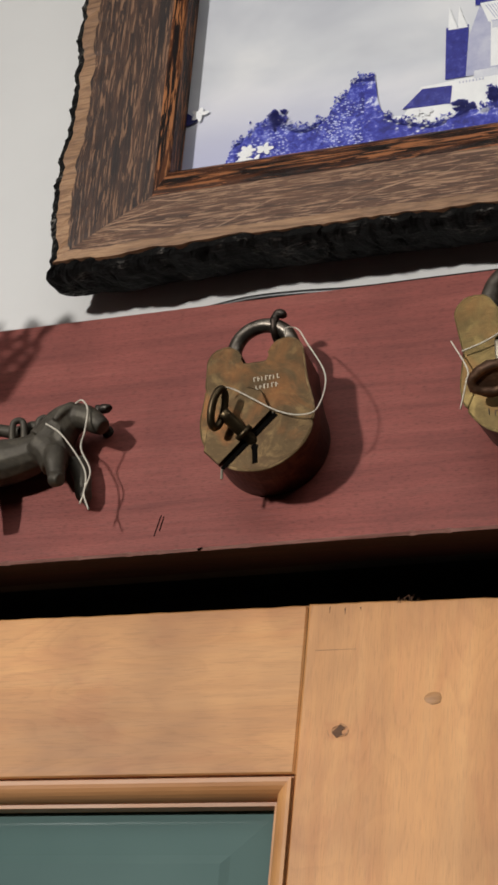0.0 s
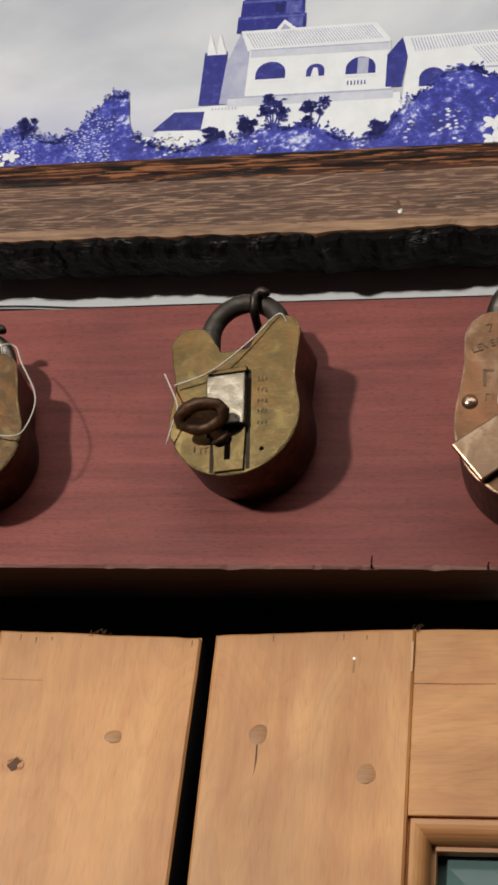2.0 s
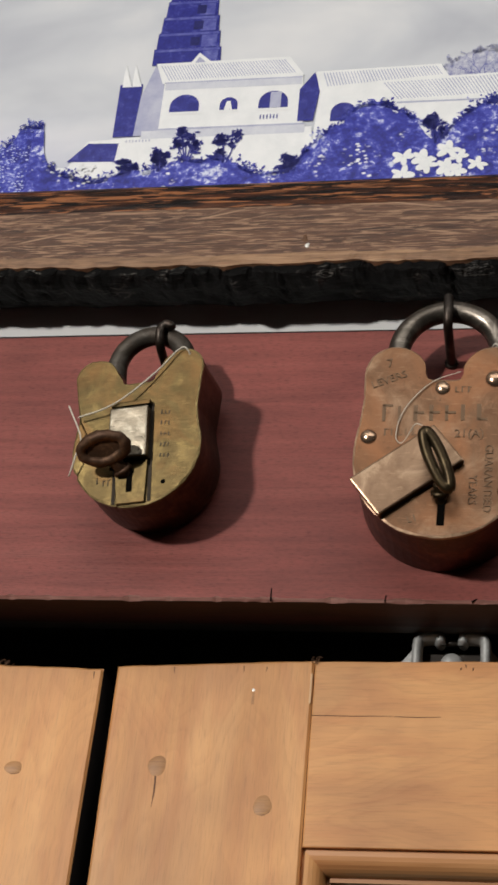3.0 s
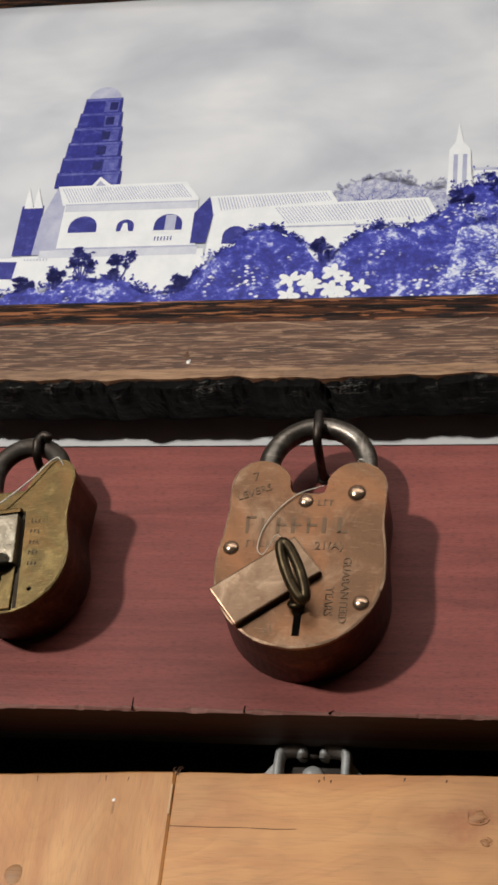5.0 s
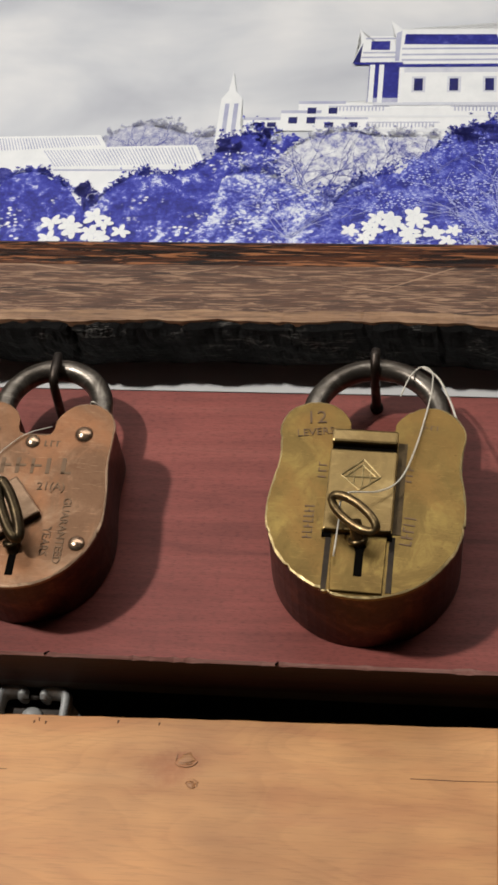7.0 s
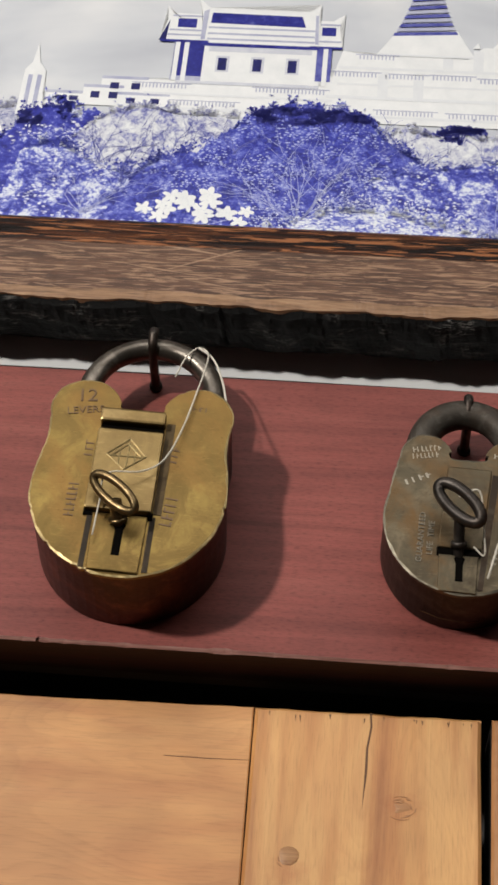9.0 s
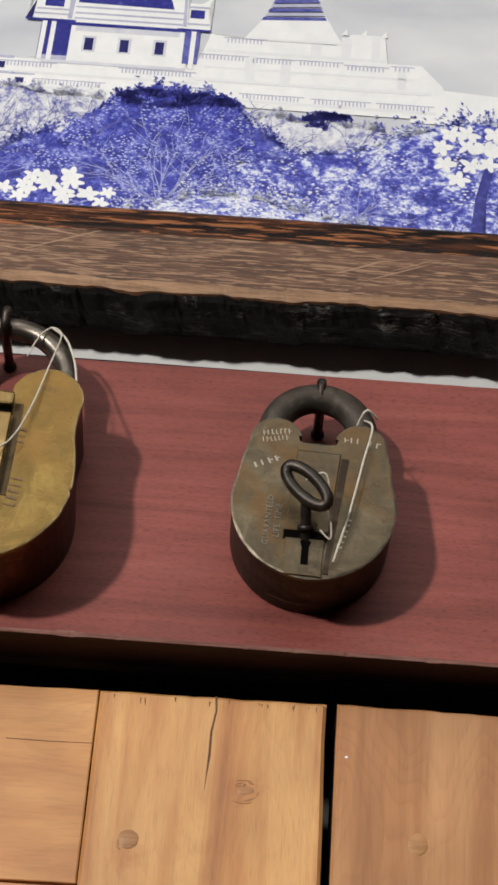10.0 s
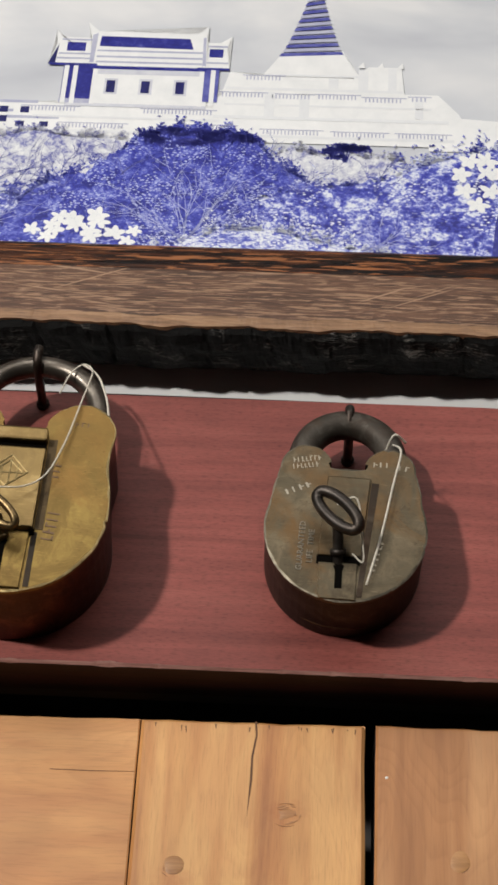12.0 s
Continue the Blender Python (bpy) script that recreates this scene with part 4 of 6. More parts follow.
def flower_head(name, u, v, r, layer, seed, count=5):
    """A cluster of pale petals."""
    rnd = random.Random(seed)
    bm = bmesh.new()
    y = sheet_y(layer)
    for i in range(count):
        a = 2 * math.pi * i / count + rnd.uniform(-0.3, 0.3)
        cu, cv, ra, rb = u + math.cos(a) * r * 0.52, v + math.sin(a) * r * 0.4, r * rnd.uniform(0.42, 0.56), r * rnd.uniform(0.22, 0.32)
        for k, grow, dy in ((1, 1.05, 0.000012 * i), (0, 1.0, 0.000012 * i + 0.000006)):
            f = bm.faces.new([bm.verts.new((cu + grow * (ra * math.cos(t) * math.cos(a) - rb * math.sin(t) * math.sin(a)), y - dy, cv + grow * (ra * math.cos(t) * math.sin(a) + rb * math.sin(t) * math.cos(a)))) for t in (2 * math.pi * q / 12 for q in range(12))])
            f.material_index = k
    return tagged(part(name, bm, [P_WHITE, P_SOFT], print_sheet), kind="stuff")


def stripes(name, a, b, c, d, count, material, layer):
    """Fine ribs between two edges a-b above and d-c below."""
    bm = bmesh.new()
    y = sheet_y(layer)
    a, b, c, d = (Vector((p[0], y, p[1])) for p in (a, b, c, d))
    for i in range(count):
        t0, t1 = (i + 0.1) / count, (i + 0.45) / count
        bm.faces.new([bm.verts.new(p) for p in (a.lerp(b, t0), a.lerp(b, t1), d.lerp(c, t1), d.lerp(c, t0))])
    return tagged(part(name, bm, material, print_sheet), kind="stuff")


# the brick tower and the pale halls below it
def tower():
    for i in range(6):
        f0, f1 = i / 6, (i + 1) / 6
        l0, l1 = -0.1945 + 0.0105 * f0 ** 1.2, -0.1945 + 0.0105 * f1 ** 1.2
        r0, r1 = -0.1522 - 0.0098 * f0, -0.1522 - 0.0098 * f1
        v0, v1 = 0.090 + 0.077 * f0, 0.090 + 0.077 * f1
        ink("tower_tier", [(l0, v0), (r0, v0), (r0 - 0.0006, v1 - 0.002), (r1 + 0.0012, v1), (l1 - 0.0012, v1), (l0 + 0.0008, v1 - 0.002)], P_BLUE, 2)
        quad("tower_band", l1 - 0.0006, r1 + 0.0006, v1 - 0.0024, v1 - 0.0006, P_MID, 3)
        quad("tower_lit_side", r1 - 0.010, r1 - 0.0005, v0 + 0.0006, v1 - 0.0028, P_MID, 3)
        if i:
            quad("tower_opening", -0.1735 + 0.001 * i, -0.1672 + 0.0008 * i, v0 + 0.0018, v1 - 0.004, P_DARK, 3)
    arch("tower_dome", -0.1730, 0.1665, 0.0105, 0.001, P_SHADE, 2)


tower()
quad("corner_turret", -0.2125, -0.1985, 0.036, 0.076, P_BLUE, 2)
for u in (-0.2075, -0.2015):
    ink("turret_finial", [(u - 0.0035, 0.074), (u + 0.0025, 0.074), (u - 0.0005, 0.083), (u - 0.003, 0.092), (u - 0.0035, 0.083)], P_WHITE, 3)
ink("hall_gable", [(-0.2000, 0.036), (-0.1840, 0.036), (-0.1850, 0.0745), (-0.1915, 0.0900), (-0.1985, 0.066)], P_SHADE, 3)
ink("hall_wall", [(-0.1852, 0.010), (-0.0965, 0.010), (-0.1005, 0.0775), (-0.1848, 0.0765)], P_WHITE, 4)
ink("hall_terrace", [(-0.2090, 0.0030), (-0.0900, 0.0030), (-0.0930, 0.0380), (-0.2065, 0.0350)], P_WHITE, 4)
ink("hall_roof", [(-0.1862, 0.0752), (-0.0998, 0.0772), (-0.1095, 0.0918), (-0.1915, 0.0912)], P_WHITE, 5)
stripes("roof_ribs", (-0.1885, 0.0890), (-0.1115, 0.0898), (-0.1040, 0.0792), (-0.1825, 0.0775), 44, P_SHADE, 6)
ink("roof_gablet", [(-0.1710, 0.0895), (-0.1570, 0.0905), (-0.1655, 0.0985)], P_WHITE, 6)
ink("roof_gablet_opening", [(-0.1675, 0.0905), (-0.1610, 0.0908), (-0.1652, 0.0950)], P_SHADE, 7)
quad("hall_wall_shade", -0.1840, -0.1010, 0.0700, 0.0752, P_SOFT, 5)
quad("hall_foot_shade", -0.1950, -0.0970, 0.0335, 0.0395, P_SOFT, 5)
quad("hall_eave_shadow", -0.1845, -0.1008, 0.0752, 0.0761, P_SHADE, 6)
quad("hall_string_course", -0.1900, -0.0975, 0.0395, 0.0408, P_SHADE, 6)
for u, r, h in ((-0.1708, 0.0090, 0.004), (-0.1438, 0.0054, 0.004), (-0.1170, 0.0088, 0.004)):
    arch("arch_opening", u, 0.0570, r, h, P_BLUE, 6)
    quad("arch_sill", u - r * 1.15, u + r * 1.15, 0.0510, 0.0526, P_WHITE, 7)
ink("arch_statue", [(-0.1465, 0.053), (-0.1415, 0.053), (-0.1428, 0.0595), (-0.1452, 0.0595)], P_WHITE, 7)
quad("arch_reveal", -0.1190, -0.1125, 0.0530, 0.0650, P_SHADE, 7)
stripes("balustrade", (-0.1245, 0.0480), (-0.1125, 0.0480), (-0.1125, 0.0448), (-0.1245, 0.0448), 6, P_BLUE, 7)
stripes("parapet_dentils", (-0.2040, 0.0330), (-0.1880, 0.0330), (-0.1880, 0.0315), (-0.2040, 0.0315), 8, P_SHADE, 7)
ink("low_wall", [(-0.2420, 0.0060), (-0.1900, 0.0060), (-0.2065, 0.0345), (-0.2270, 0.0335)], P_WHITE, 4)
ink("ramp", [(-0.2385, 0.0185), (-0.2090, 0.0175), (-0.2080, 0.0310), (-0.2265, 0.0318)], P_BLUE, 5)
ink("low_coping", [(-0.2700, 0.0185), (-0.2260, 0.0120), (-0.2000, 0.0145), (-0.2000, 0.0095), (-0.2290, 0.0040), (-0.2650, 0.0100)], P_WHITE, 6)
ink("second_gable", [(-0.1018, 0.0420), (-0.0925, 0.0420), (-0.0895, 0.0660), (-0.0935, 0.0785), (-0.1018, 0.0660)], P_BLUE, 5)
ink("second_wall", [(-0.0925, 0.020), (-0.0560, 0.020), (-0.0500, 0.0690), (-0.0895, 0.0660)], P_WHITE, 5)
ink("second_roof", [(-0.0900, 0.0648), (-0.0140, 0.0705), (-0.0192, 0.0805), (-0.0930, 0.0790)], P_WHITE, 6)
stripes("roof_ribs", (-0.0885, 0.0775), (-0.0210, 0.0790), (-0.0170, 0.0725), (-0.0855, 0.0672), 38, P_SHADE, 7)
arch("arch_opening", -0.0748, 0.0468, 0.0076, 0.006, P_BLUE, 7)
ink("third_gable", [(-0.0640, 0.010), (-0.0430, 0.010), (-0.0435, 0.0545), (-0.0560, 0.0692), (-0.0655, 0.0515)], P_WHITE, 6)
ink("third_wall", [(-0.0440, 0.010), (0.0420, 0.010), (0.0450, 0.0570), (-0.0440, 0.0545)], P_WHITE, 6)
ink("third_roof", [(-0.0448, 0.0532), (0.0470, 0.0560), (0.0398, 0.0725), (-0.0556, 0.0698)], P_WHITE, 7)
stripes("roof_ribs", (-0.0525, 0.0680), (0.0385, 0.0708), (0.0440, 0.0580), (-0.0435, 0.0552), 46, P_SHADE, 8)
quad("third_eave_shadow", -0.0440, 0.0440, 0.0520, 0.0531, P_SHADE, 8)
leaves("far_wood", -0.019, 0.052, [(-0.019, 0.0745), (-0.006, 0.086), (0.008, 0.0895), (0.026, 0.085), (0.04, 0.080), (0.052, 0.082)], 0.06, P_HILL, 3, 3.3, 0.002)
ink("spire", [(0.0500, 0.074), (0.0665, 0.074), (0.0640, 0.092), (0.0635, 0.110), (0.0590, 0.1165), (0.0562, 0.1325), (0.0545, 0.1165), (0.0508, 0.110), (0.0505, 0.092)], P_WHITE, 4)
for u in (0.0535, 0.0590):
    quad("spire_opening", u, u + 0.0026, 0.082, 0.106, P_SHADE, 5)

# the small houses, the ordination hall and the ringed stupa
for u0, u1, v0, v1 in ((0.066, 0.088, 0.083, 0.0935), (0.088, 0.112, 0.084, 0.099), (0.098, 0.126, 0.092, 0.1065), (0.108, 0.14, 0.082, 0.094)):
    quad("small_house", u0, u1, v0, v1, P_WHITE, 4)
    quad("small_roof", u0, u1, v1 - 0.001, v1 + 0.0012, P_SHADE, 5)
    for j in range(2):
        u = u0 + (u1 - u0) * (0.2 + 0.45 * j)
        quad("small_window", u, u + 0.0052, v0 + (v1 - v0) * 0.38, v0 + (v1 - v0) * 0.72, P_DARK, 6)
ink("terrace", [(0.1150, 0.0790), (0.3900, 0.0790), (0.3780, 0.1060), (0.3660, 0.1210), (0.2380, 0.1210), (0.2300, 0.1065), (0.1240, 0.1065)], P_WHITE, 4)
ink("far_terrace", [(0.360, 0.0760), (0.480, 0.0760), (0.480, 0.0960), (0.415, 0.1000), (0.360, 0.1040)], P_WHITE, 4)
ink("upper_terrace", [(0.2360, 0.1190), (0.3460, 0.1190), (0.3440, 0.1430), (0.3240, 0.1430), (0.3150, 0.1330), (0.2600, 0.1330), (0.2400, 0.1360)], P_WHITE, 5)
for u0, u1, v in ((0.118, 0.15, 0.1010), (0.19, 0.232, 0.1008), (0.236, 0.262, 0.1165), (0.266, 0.29, 0.1160), (0.294, 0.318, 0.1165), (0.322, 0.345, 0.1150), (0.142, 0.18, 0.0880), (0.21, 0.245, 0.0890), (0.262, 0.296, 0.0870), (0.304, 0.335, 0.0865), (0.342, 0.372, 0.0865), (0.25, 0.272, 0.1310), (0.35, 0.36, 0.1165)):
    quad("terrace_line", u0 - 0.002, u1 + 0.002, v + 0.0022, v + 0.0029, P_SHADE, 6)
    stripes("balustrade", (u0, v + 0.002), (u1, v + 0.002), (u1, v - 0.0012), (u0, v - 0.0012), int((u1 - u0) / 0.0021), P_SHADE, 6)
for u0, u1, v0, v1 in ((0.118, 0.375, 0.0830, 0.0850), (0.124, 0.236, 0.0945, 0.0962), (0.232, 0.372, 0.0975, 0.1000), (0.238, 0.362, 0.1085, 0.1100), (0.238, 0.345, 0.1215, 0.1235), (0.262, 0.322, 0.1335, 0.1352), (0.300, 0.306, 0.1240, 0.1330), (0.318, 0.324, 0.1235, 0.1400), (0.336, 0.341, 0.1235, 0.1420), (0.352, 0.357, 0.1010, 0.1200), (0.283, 0.289, 0.1000, 0.1200), (0.262, 0.268, 0.1000, 0.1200)):
    quad("terrace_shade", u0, u1, v0, v1, P_FAINT, 6)
for u in (0.344, 0.332, 0.3205):
    ink("terrace_finial", [(u - 0.003, 0.1420), (u + 0.0015, 0.1420), (u + 0.0005, 0.1470), (u - 0.001, 0.1450)], P_WHITE, 6)
quad("hall_wall", 0.1420, 0.2270, 0.1040, 0.1400, P_WHITE, 7)
quad("wall_shade", 0.1575, 0.2265, 0.1310, 0.1352, P_SOFT, 8)
quad("plinth_shade", 0.1420, 0.2270, 0.1040, 0.1065, P_SOFT, 8)
for u in (0.1685, 0.1895, 0.2105):
    quad("window_surround", u - 0.0040, u + 0.0040, 0.1145, 0.1275, P_SOFT, 8)
    quad("window_opening", u - 0.0027, u + 0.0025, 0.1158, 0.1258, P_DARK, 9)
quad("portal", 0.1385, 0.1570, 0.1100, 0.1385, P_BLUE, 8)
quad("porch_step", 0.1380, 0.1575, 0.1065, 0.1100, P_SHADE, 8)
for u in (0.1405, 0.1460, 0.1582, 0.2232, 0.2300):
    quad("column", u - 0.0016, u + 0.0013, 0.1060, 0.1390, P_WHITE, 9)
quad("portal", 0.2245, 0.2335, 0.1100, 0.1385, P_MID, 8)
ink("left_gable_roof", [(0.1285, 0.1385), (0.1590, 0.1385), (0.1565, 0.1615), (0.1350, 0.1620), (0.1310, 0.1680), (0.1322, 0.1560)], P_WHITE, 7)
quad("roof_panel", 0.1385, 0.1500, 0.1500, 0.1575, P_BLUE, 8)
ink("gable_shadow", [(0.1280, 0.1385), (0.1325, 0.1395), (0.1335, 0.1560)], P_DARK, 8)
ink("right_gable_roof", [(0.2190, 0.1375), (0.2395, 0.1375), (0.2370, 0.1560), (0.2400, 0.1660), (0.2330, 0.1600), (0.2190, 0.1600)], P_WHITE, 7)
quad("roof_panel", 0.2265, 0.2350, 0.1475, 0.1545, P_BLUE, 8)
ink("main_roof", [(0.1555, 0.1370), (0.2260, 0.1365), (0.2240, 0.1640), (0.2250, 0.1735), (0.2185, 0.1670), (0.1570, 0.1675), (0.1500, 0.1750), (0.1530, 0.1620)], P_WHITE, 9)
ink("roof_panel", [(0.1585, 0.1545), (0.2165, 0.1535), (0.2140, 0.1625), (0.1590, 0.1632)], P_BLUE, 10)
for v in (0.1405, 0.1450, 0.1500):
    quad("roof_band", 0.1575, 0.2225, v, v + 0.0015, P_SHADE, 10)
quad("eave_shadow", 0.1540, 0.2255, 0.1352, 0.1378, P_BLUE, 10)
quad("eave_shadow", 0.1290, 0.1585, 0.1375, 0.1395, P_BLUE, 10)
quad("eave_shadow", 0.2200, 0.2395, 0.1366, 0.1384, P_BLUE, 10)
for u0, u1, v in ((0.1330, 0.1560, 0.1430), (0.1340, 0.1555, 0.1470), (0.1350, 0.1545, 0.1590), (0.2250, 0.2385, 0.1420), (0.2255, 0.2375, 0.1560)):
    quad("roof_band", u0, u1, v, v + 0.0013, P_SHADE, 10)
ink("ridge_shade", [(0.1535, 0.1405), (0.1560, 0.1405), (0.1568, 0.1660), (0.1535, 0.1640)], P_SHADE, 10)
ink("ridge_shade", [(0.2228, 0.1400), (0.2250, 0.1400), (0.2238, 0.1640), (0.2222, 0.1640)], P_SHADE, 10)
ink("stupa_bell", [(0.2600, 0.1340), (0.3190, 0.1340), (0.3120, 0.1470), (0.3080, 0.1560), (0.2700, 0.1510), (0.2660, 0.1440)], P_WHITE, 5)
for i in range(14):
    f = i / 14
    u0, u1 = 0.2692 + 0.0165 * f ** 0.8, 0.3086 - 0.0135 * f ** 0.8
    v = 0.1500 + 0.0520 * f
    ink("stupa_ring", [(u0, v), (u1, v + 0.003), (u1 - 0.0012, v + 0.0055), (u0 + 0.0012, v + 0.0028)], P_MID if i % 2 == 0 else P_SHADE, 6)
ink("stupa_spire", [(0.2860, 0.2000), (0.2960, 0.2005), (0.2915, 0.2500)], P_SHADE, 6)

# the leaves in front
leaves("leaves", -0.356, -0.262, [(-0.356, -0.02), (-0.347, 0.006), (-0.334, 0.018), (-0.322, 0.026), (-0.312, 0.019), (-0.300, 0.014), (-0.290, 0.018), (-0.281, 0.028), (-0.275, 0.034), (-0.269, 0.045), (-0.262, 0.046)], -0.023, P_SHRUB, 8, 1.0)
ink("sprig", [(-0.3835, 0.030), (-0.374, 0.033), (-0.369, 0.0365), (-0.374, 0.0385), (-0.378, 0.042), (-0.3835, 0.042)], P_DARK, 9)
flower_head("flower", -0.3695, 0.0395, 0.0062, 18, 77, 5)
leaves("leaves", -0.262, -0.085, [(-0.262, 0.046), (-0.256, 0.044), (-0.253, 0.026), (-0.245, 0.012), (-0.22, 0.003), (-0.2, 0.010), (-0.188, 0.008), (-0.178, 0.014), (-0.168, 0.017), (-0.157, 0.015), (-0.147, 0.017), (-0.138, 0.015), (-0.13, 0.008), (-0.12, 0.004), (-0.1, 0.008), (-0.085, 0.02)], -0.023, P_DENSE, 11, 2.0, 0.0035)
leaves("leaves", -0.100, 0.062, [(-0.100, 0.010), (-0.09, 0.026), (-0.072, 0.044), (-0.062, 0.052), (-0.048, 0.050), (-0.034, 0.040), (-0.02, 0.026), (-0.006, 0.040), (0.010, 0.050), (0.03, 0.050), (0.045, 0.058), (0.062, 0.066)], -0.023, P_DENSE, 11, 3.0)
leaves("leaves", 0.022, 0.128, [(0.022, -0.02), (0.032, 0.016), (0.042, 0.050), (0.055, 0.070), (0.07, 0.082), (0.085, 0.074), (0.096, 0.081), (0.108, 0.072), (0.128, 0.066)], -0.023, P_DENSE, 12, 4.0, 0.006, 300, 0.009)
leaves("twig_mass", 0.088, 0.200, [(0.088, 0.060), (0.105, 0.076), (0.125, 0.084), (0.15, 0.080), (0.17, 0.080), (0.19, 0.076), (0.2, 0.07)], 0.018, P_TWIG, 13, 5.0, 0.003)
leaves("leaves", 0.046, 0.185, [(0.046, -0.01), (0.060, 0.044), (0.08, 0.052), (0.1, 0.040), (0.125, 0.032), (0.15, 0.040), (0.17, 0.046), (0.185, 0.03)], -0.023, P_SPECK, 14, 6.0, 0.006, 300, 0.009)
leaves("leaves", 0.112, 0.305, [(0.112, 0.0), (0.128, 0.034), (0.15, 0.050), (0.172, 0.062), (0.190, 0.080), (0.215, 0.089), (0.24, 0.087), (0.258, 0.080), (0.270, 0.064), (0.284, 0.054), (0.305, 0.036)], -0.023, P_SHRUB, 15, 7.0, 0.008, 260, 0.005)
leaves("flower_carpet", 0.185, 0.40, [(0.185, -0.012), (0.21, -0.004), (0.24, 0.010), (0.27, 0.012), (0.30, 0.004), (0.33, -0.002), (0.36, -0.010), (0.40, -0.015)], -0.023, P_CARPET, 17, 12.0, 0.008, 260, 0.009)
crown("leaf_crown", 0.210, 0.0815, 0.022, 0.0060, P_BLUE, 16, 90, 700)
crown("leaf_crown", 0.238, 0.0800, 0.022, 0.0060, P_BLUE, 17, 91, 700)
leaves("twig_mass", 0.262, 0.345, [(0.262, 0.066), (0.28, 0.074), (0.3, 0.070), (0.32, 0.07), (0.345, 0.068)], 0.03, P_TWIG, 14, 8.0, 0.003)
crown("leaf_crown", 0.311, 0.0735, 0.015, 0.0055, P_BLUE, 15, 92, 620)
leaves("leaves", 0.262, 0.52, [(0.262, 0.036), (0.29, 0.044), (0.33, 0.052), (0.36, 0.066), (0.38, 0.074), (0.4, 0.078), (0.43, 0.075), (0.47, 0.08), (0.52, 0.07)], -0.023, P_SPECK, 16, 9.0, 0.006, 300, 0.008)
leaves("leaves", 0.51, 0.626, [(0.51, 0.07), (0.55, 0.062), (0.6, 0.05), (0.626, 0.04)], -0.023, P_DENSE, 16, 10.0)
for i, (u, v, ru, rv) in enumerate(((-0.1655, 0.030, 0.0085, 0.009), (-0.1425, 0.026, 0.008, 0.008), (-0.181, 0.018, 0.005, 0.006), (-0.318, 0.026, 0.007, 0.006), (-0.200, 0.013, 0.006, 0.004), (-0.105, 0.012, 0.007, 0.005), (-0.020, 0.034, 0.008, 0.008), (0.080, 0.082, 0.006, 0.007), (0.060, 0.072, 0.007, 0.006))):
    crown("small_tree", u, v, ru, rv, P_BLUE, 12, 70 + i)
for i, (u, v, r) in enumerate(((-0.034, 0.006, 0.013), (-0.018, 0.010, 0.014), (-0.004, 0.006, 0.011), (0.141, 0.007, 0.010), (0.152, 0.012, 0.011), (0.165, 0.014, 0.013), (0.174, 0.008, 0.012), (0.188, 0.005, 0.009), (0.385, 0.062, 0.013), (0.402, 0.066, 0.014), (0.418, 0.062, 0.013), (0.388, 0.042, 0.013), (0.412, 0.050, 0.012), (-0.330, 0.002, 0.010), (-0.338, -0.004, 0.010), (-0.226, 0.012, 0.006))):
    for k in range(3):
        a = 2.1 * k + i
        flower_head("flower", u + 0.66 * r * math.cos(a), v + 0.52 * r * math.sin(a), r * 0.54, 18, 40 + i + 30 * k)
ink("trunk", [(0.3945, -0.020), (0.4030, -0.020), (0.4010, 0.004), (0.4035, 0.020), (0.4080, 0.044), (0.4030, 0.046), (0.3975, 0.022), (0.3955, 0.004)], P_BLUE, 19)


for spec in ((0.222, 0.004, 20, 0.050, 2.7, P_PALE, 17, 3, 0.00036), (0.120, 0.026, 6, 0.040, 1.6, P_MID, 17, 4), (0.148, 0.040, 5, 0.034, 1.8, P_MID, 17, 5), (0.104, 0.040, 4, 0.032, 1.6, P_MID, 17, 6), (0.182, 0.050, 4, 0.028, 1.4, P_MID, 17, 7), (0.286, 0.040, 6, 0.030, 2.0, P_MID, 17, 8), (0.268, 0.056, 4, 0.022, 1.6, P_MID, 17, 9), (0.330, 0.044, 5, 0.026, 2.0, P_MID, 17, 10), (0.100, 0.002, 9, 0.040, 2.2, P_PALE, 17, 11), (0.330, 0.0, 9, 0.03, 2.4, P_PALE, 17, 12), (0.008, 0.066, 7, 0.02, 2.2, P_MID, 4, 13), (0.035, 0.066, 5, 0.016, 2.2, P_MID, 4, 14), (0.400, 0.044, 5, 0.024, 2.4, P_BLUE, 17, 15)):
    branches("branch", *spec)


# ---------------- padlocks ----------------
def lock_outline(ear_w, ear_r, ear_top, notch, notch_z, waist_w, waist_z, belly_w, belly_z):
    """Half of the old lever-lock outline, from the foot up the side to the notch, then mirrored."""
    right = []
    for i in range(15):
        a = -math.pi / 2 + math.pi / 2 * i / 14
        right.append((belly_w * math.cos(a), belly_z * (1 + math.sin(a))))
    for i in range(1, 8):
        t = i / 7
        s = (1 - math.cos(math.pi * t)) / 2
        right.append((belly_w + (waist_w - belly_w) * s, belly_z + (waist_z - belly_z) * t))
    cx, cz = ear_w - ear_r, ear_top - ear_r
    ease = [(waist_w + (ear_w - waist_w) * t, waist_z + (cz - waist_z) * t) for t in (0.35, 0.7)]
    right += ease
    for i in range(13):
        a = math.radians(-4 + 164 * i / 12)
        right.append((cx + ear_r * math.cos(a), cz + ear_r * math.sin(a)))
    right.append((notch, notch_z + 0.004))
    right.append((notch - 0.0015, notch_z + 0.0006))
    right.append((notch - 0.004, notch_z))
    return right + [(-x, z) for x, z in right[::-1] if x > 1e-6]


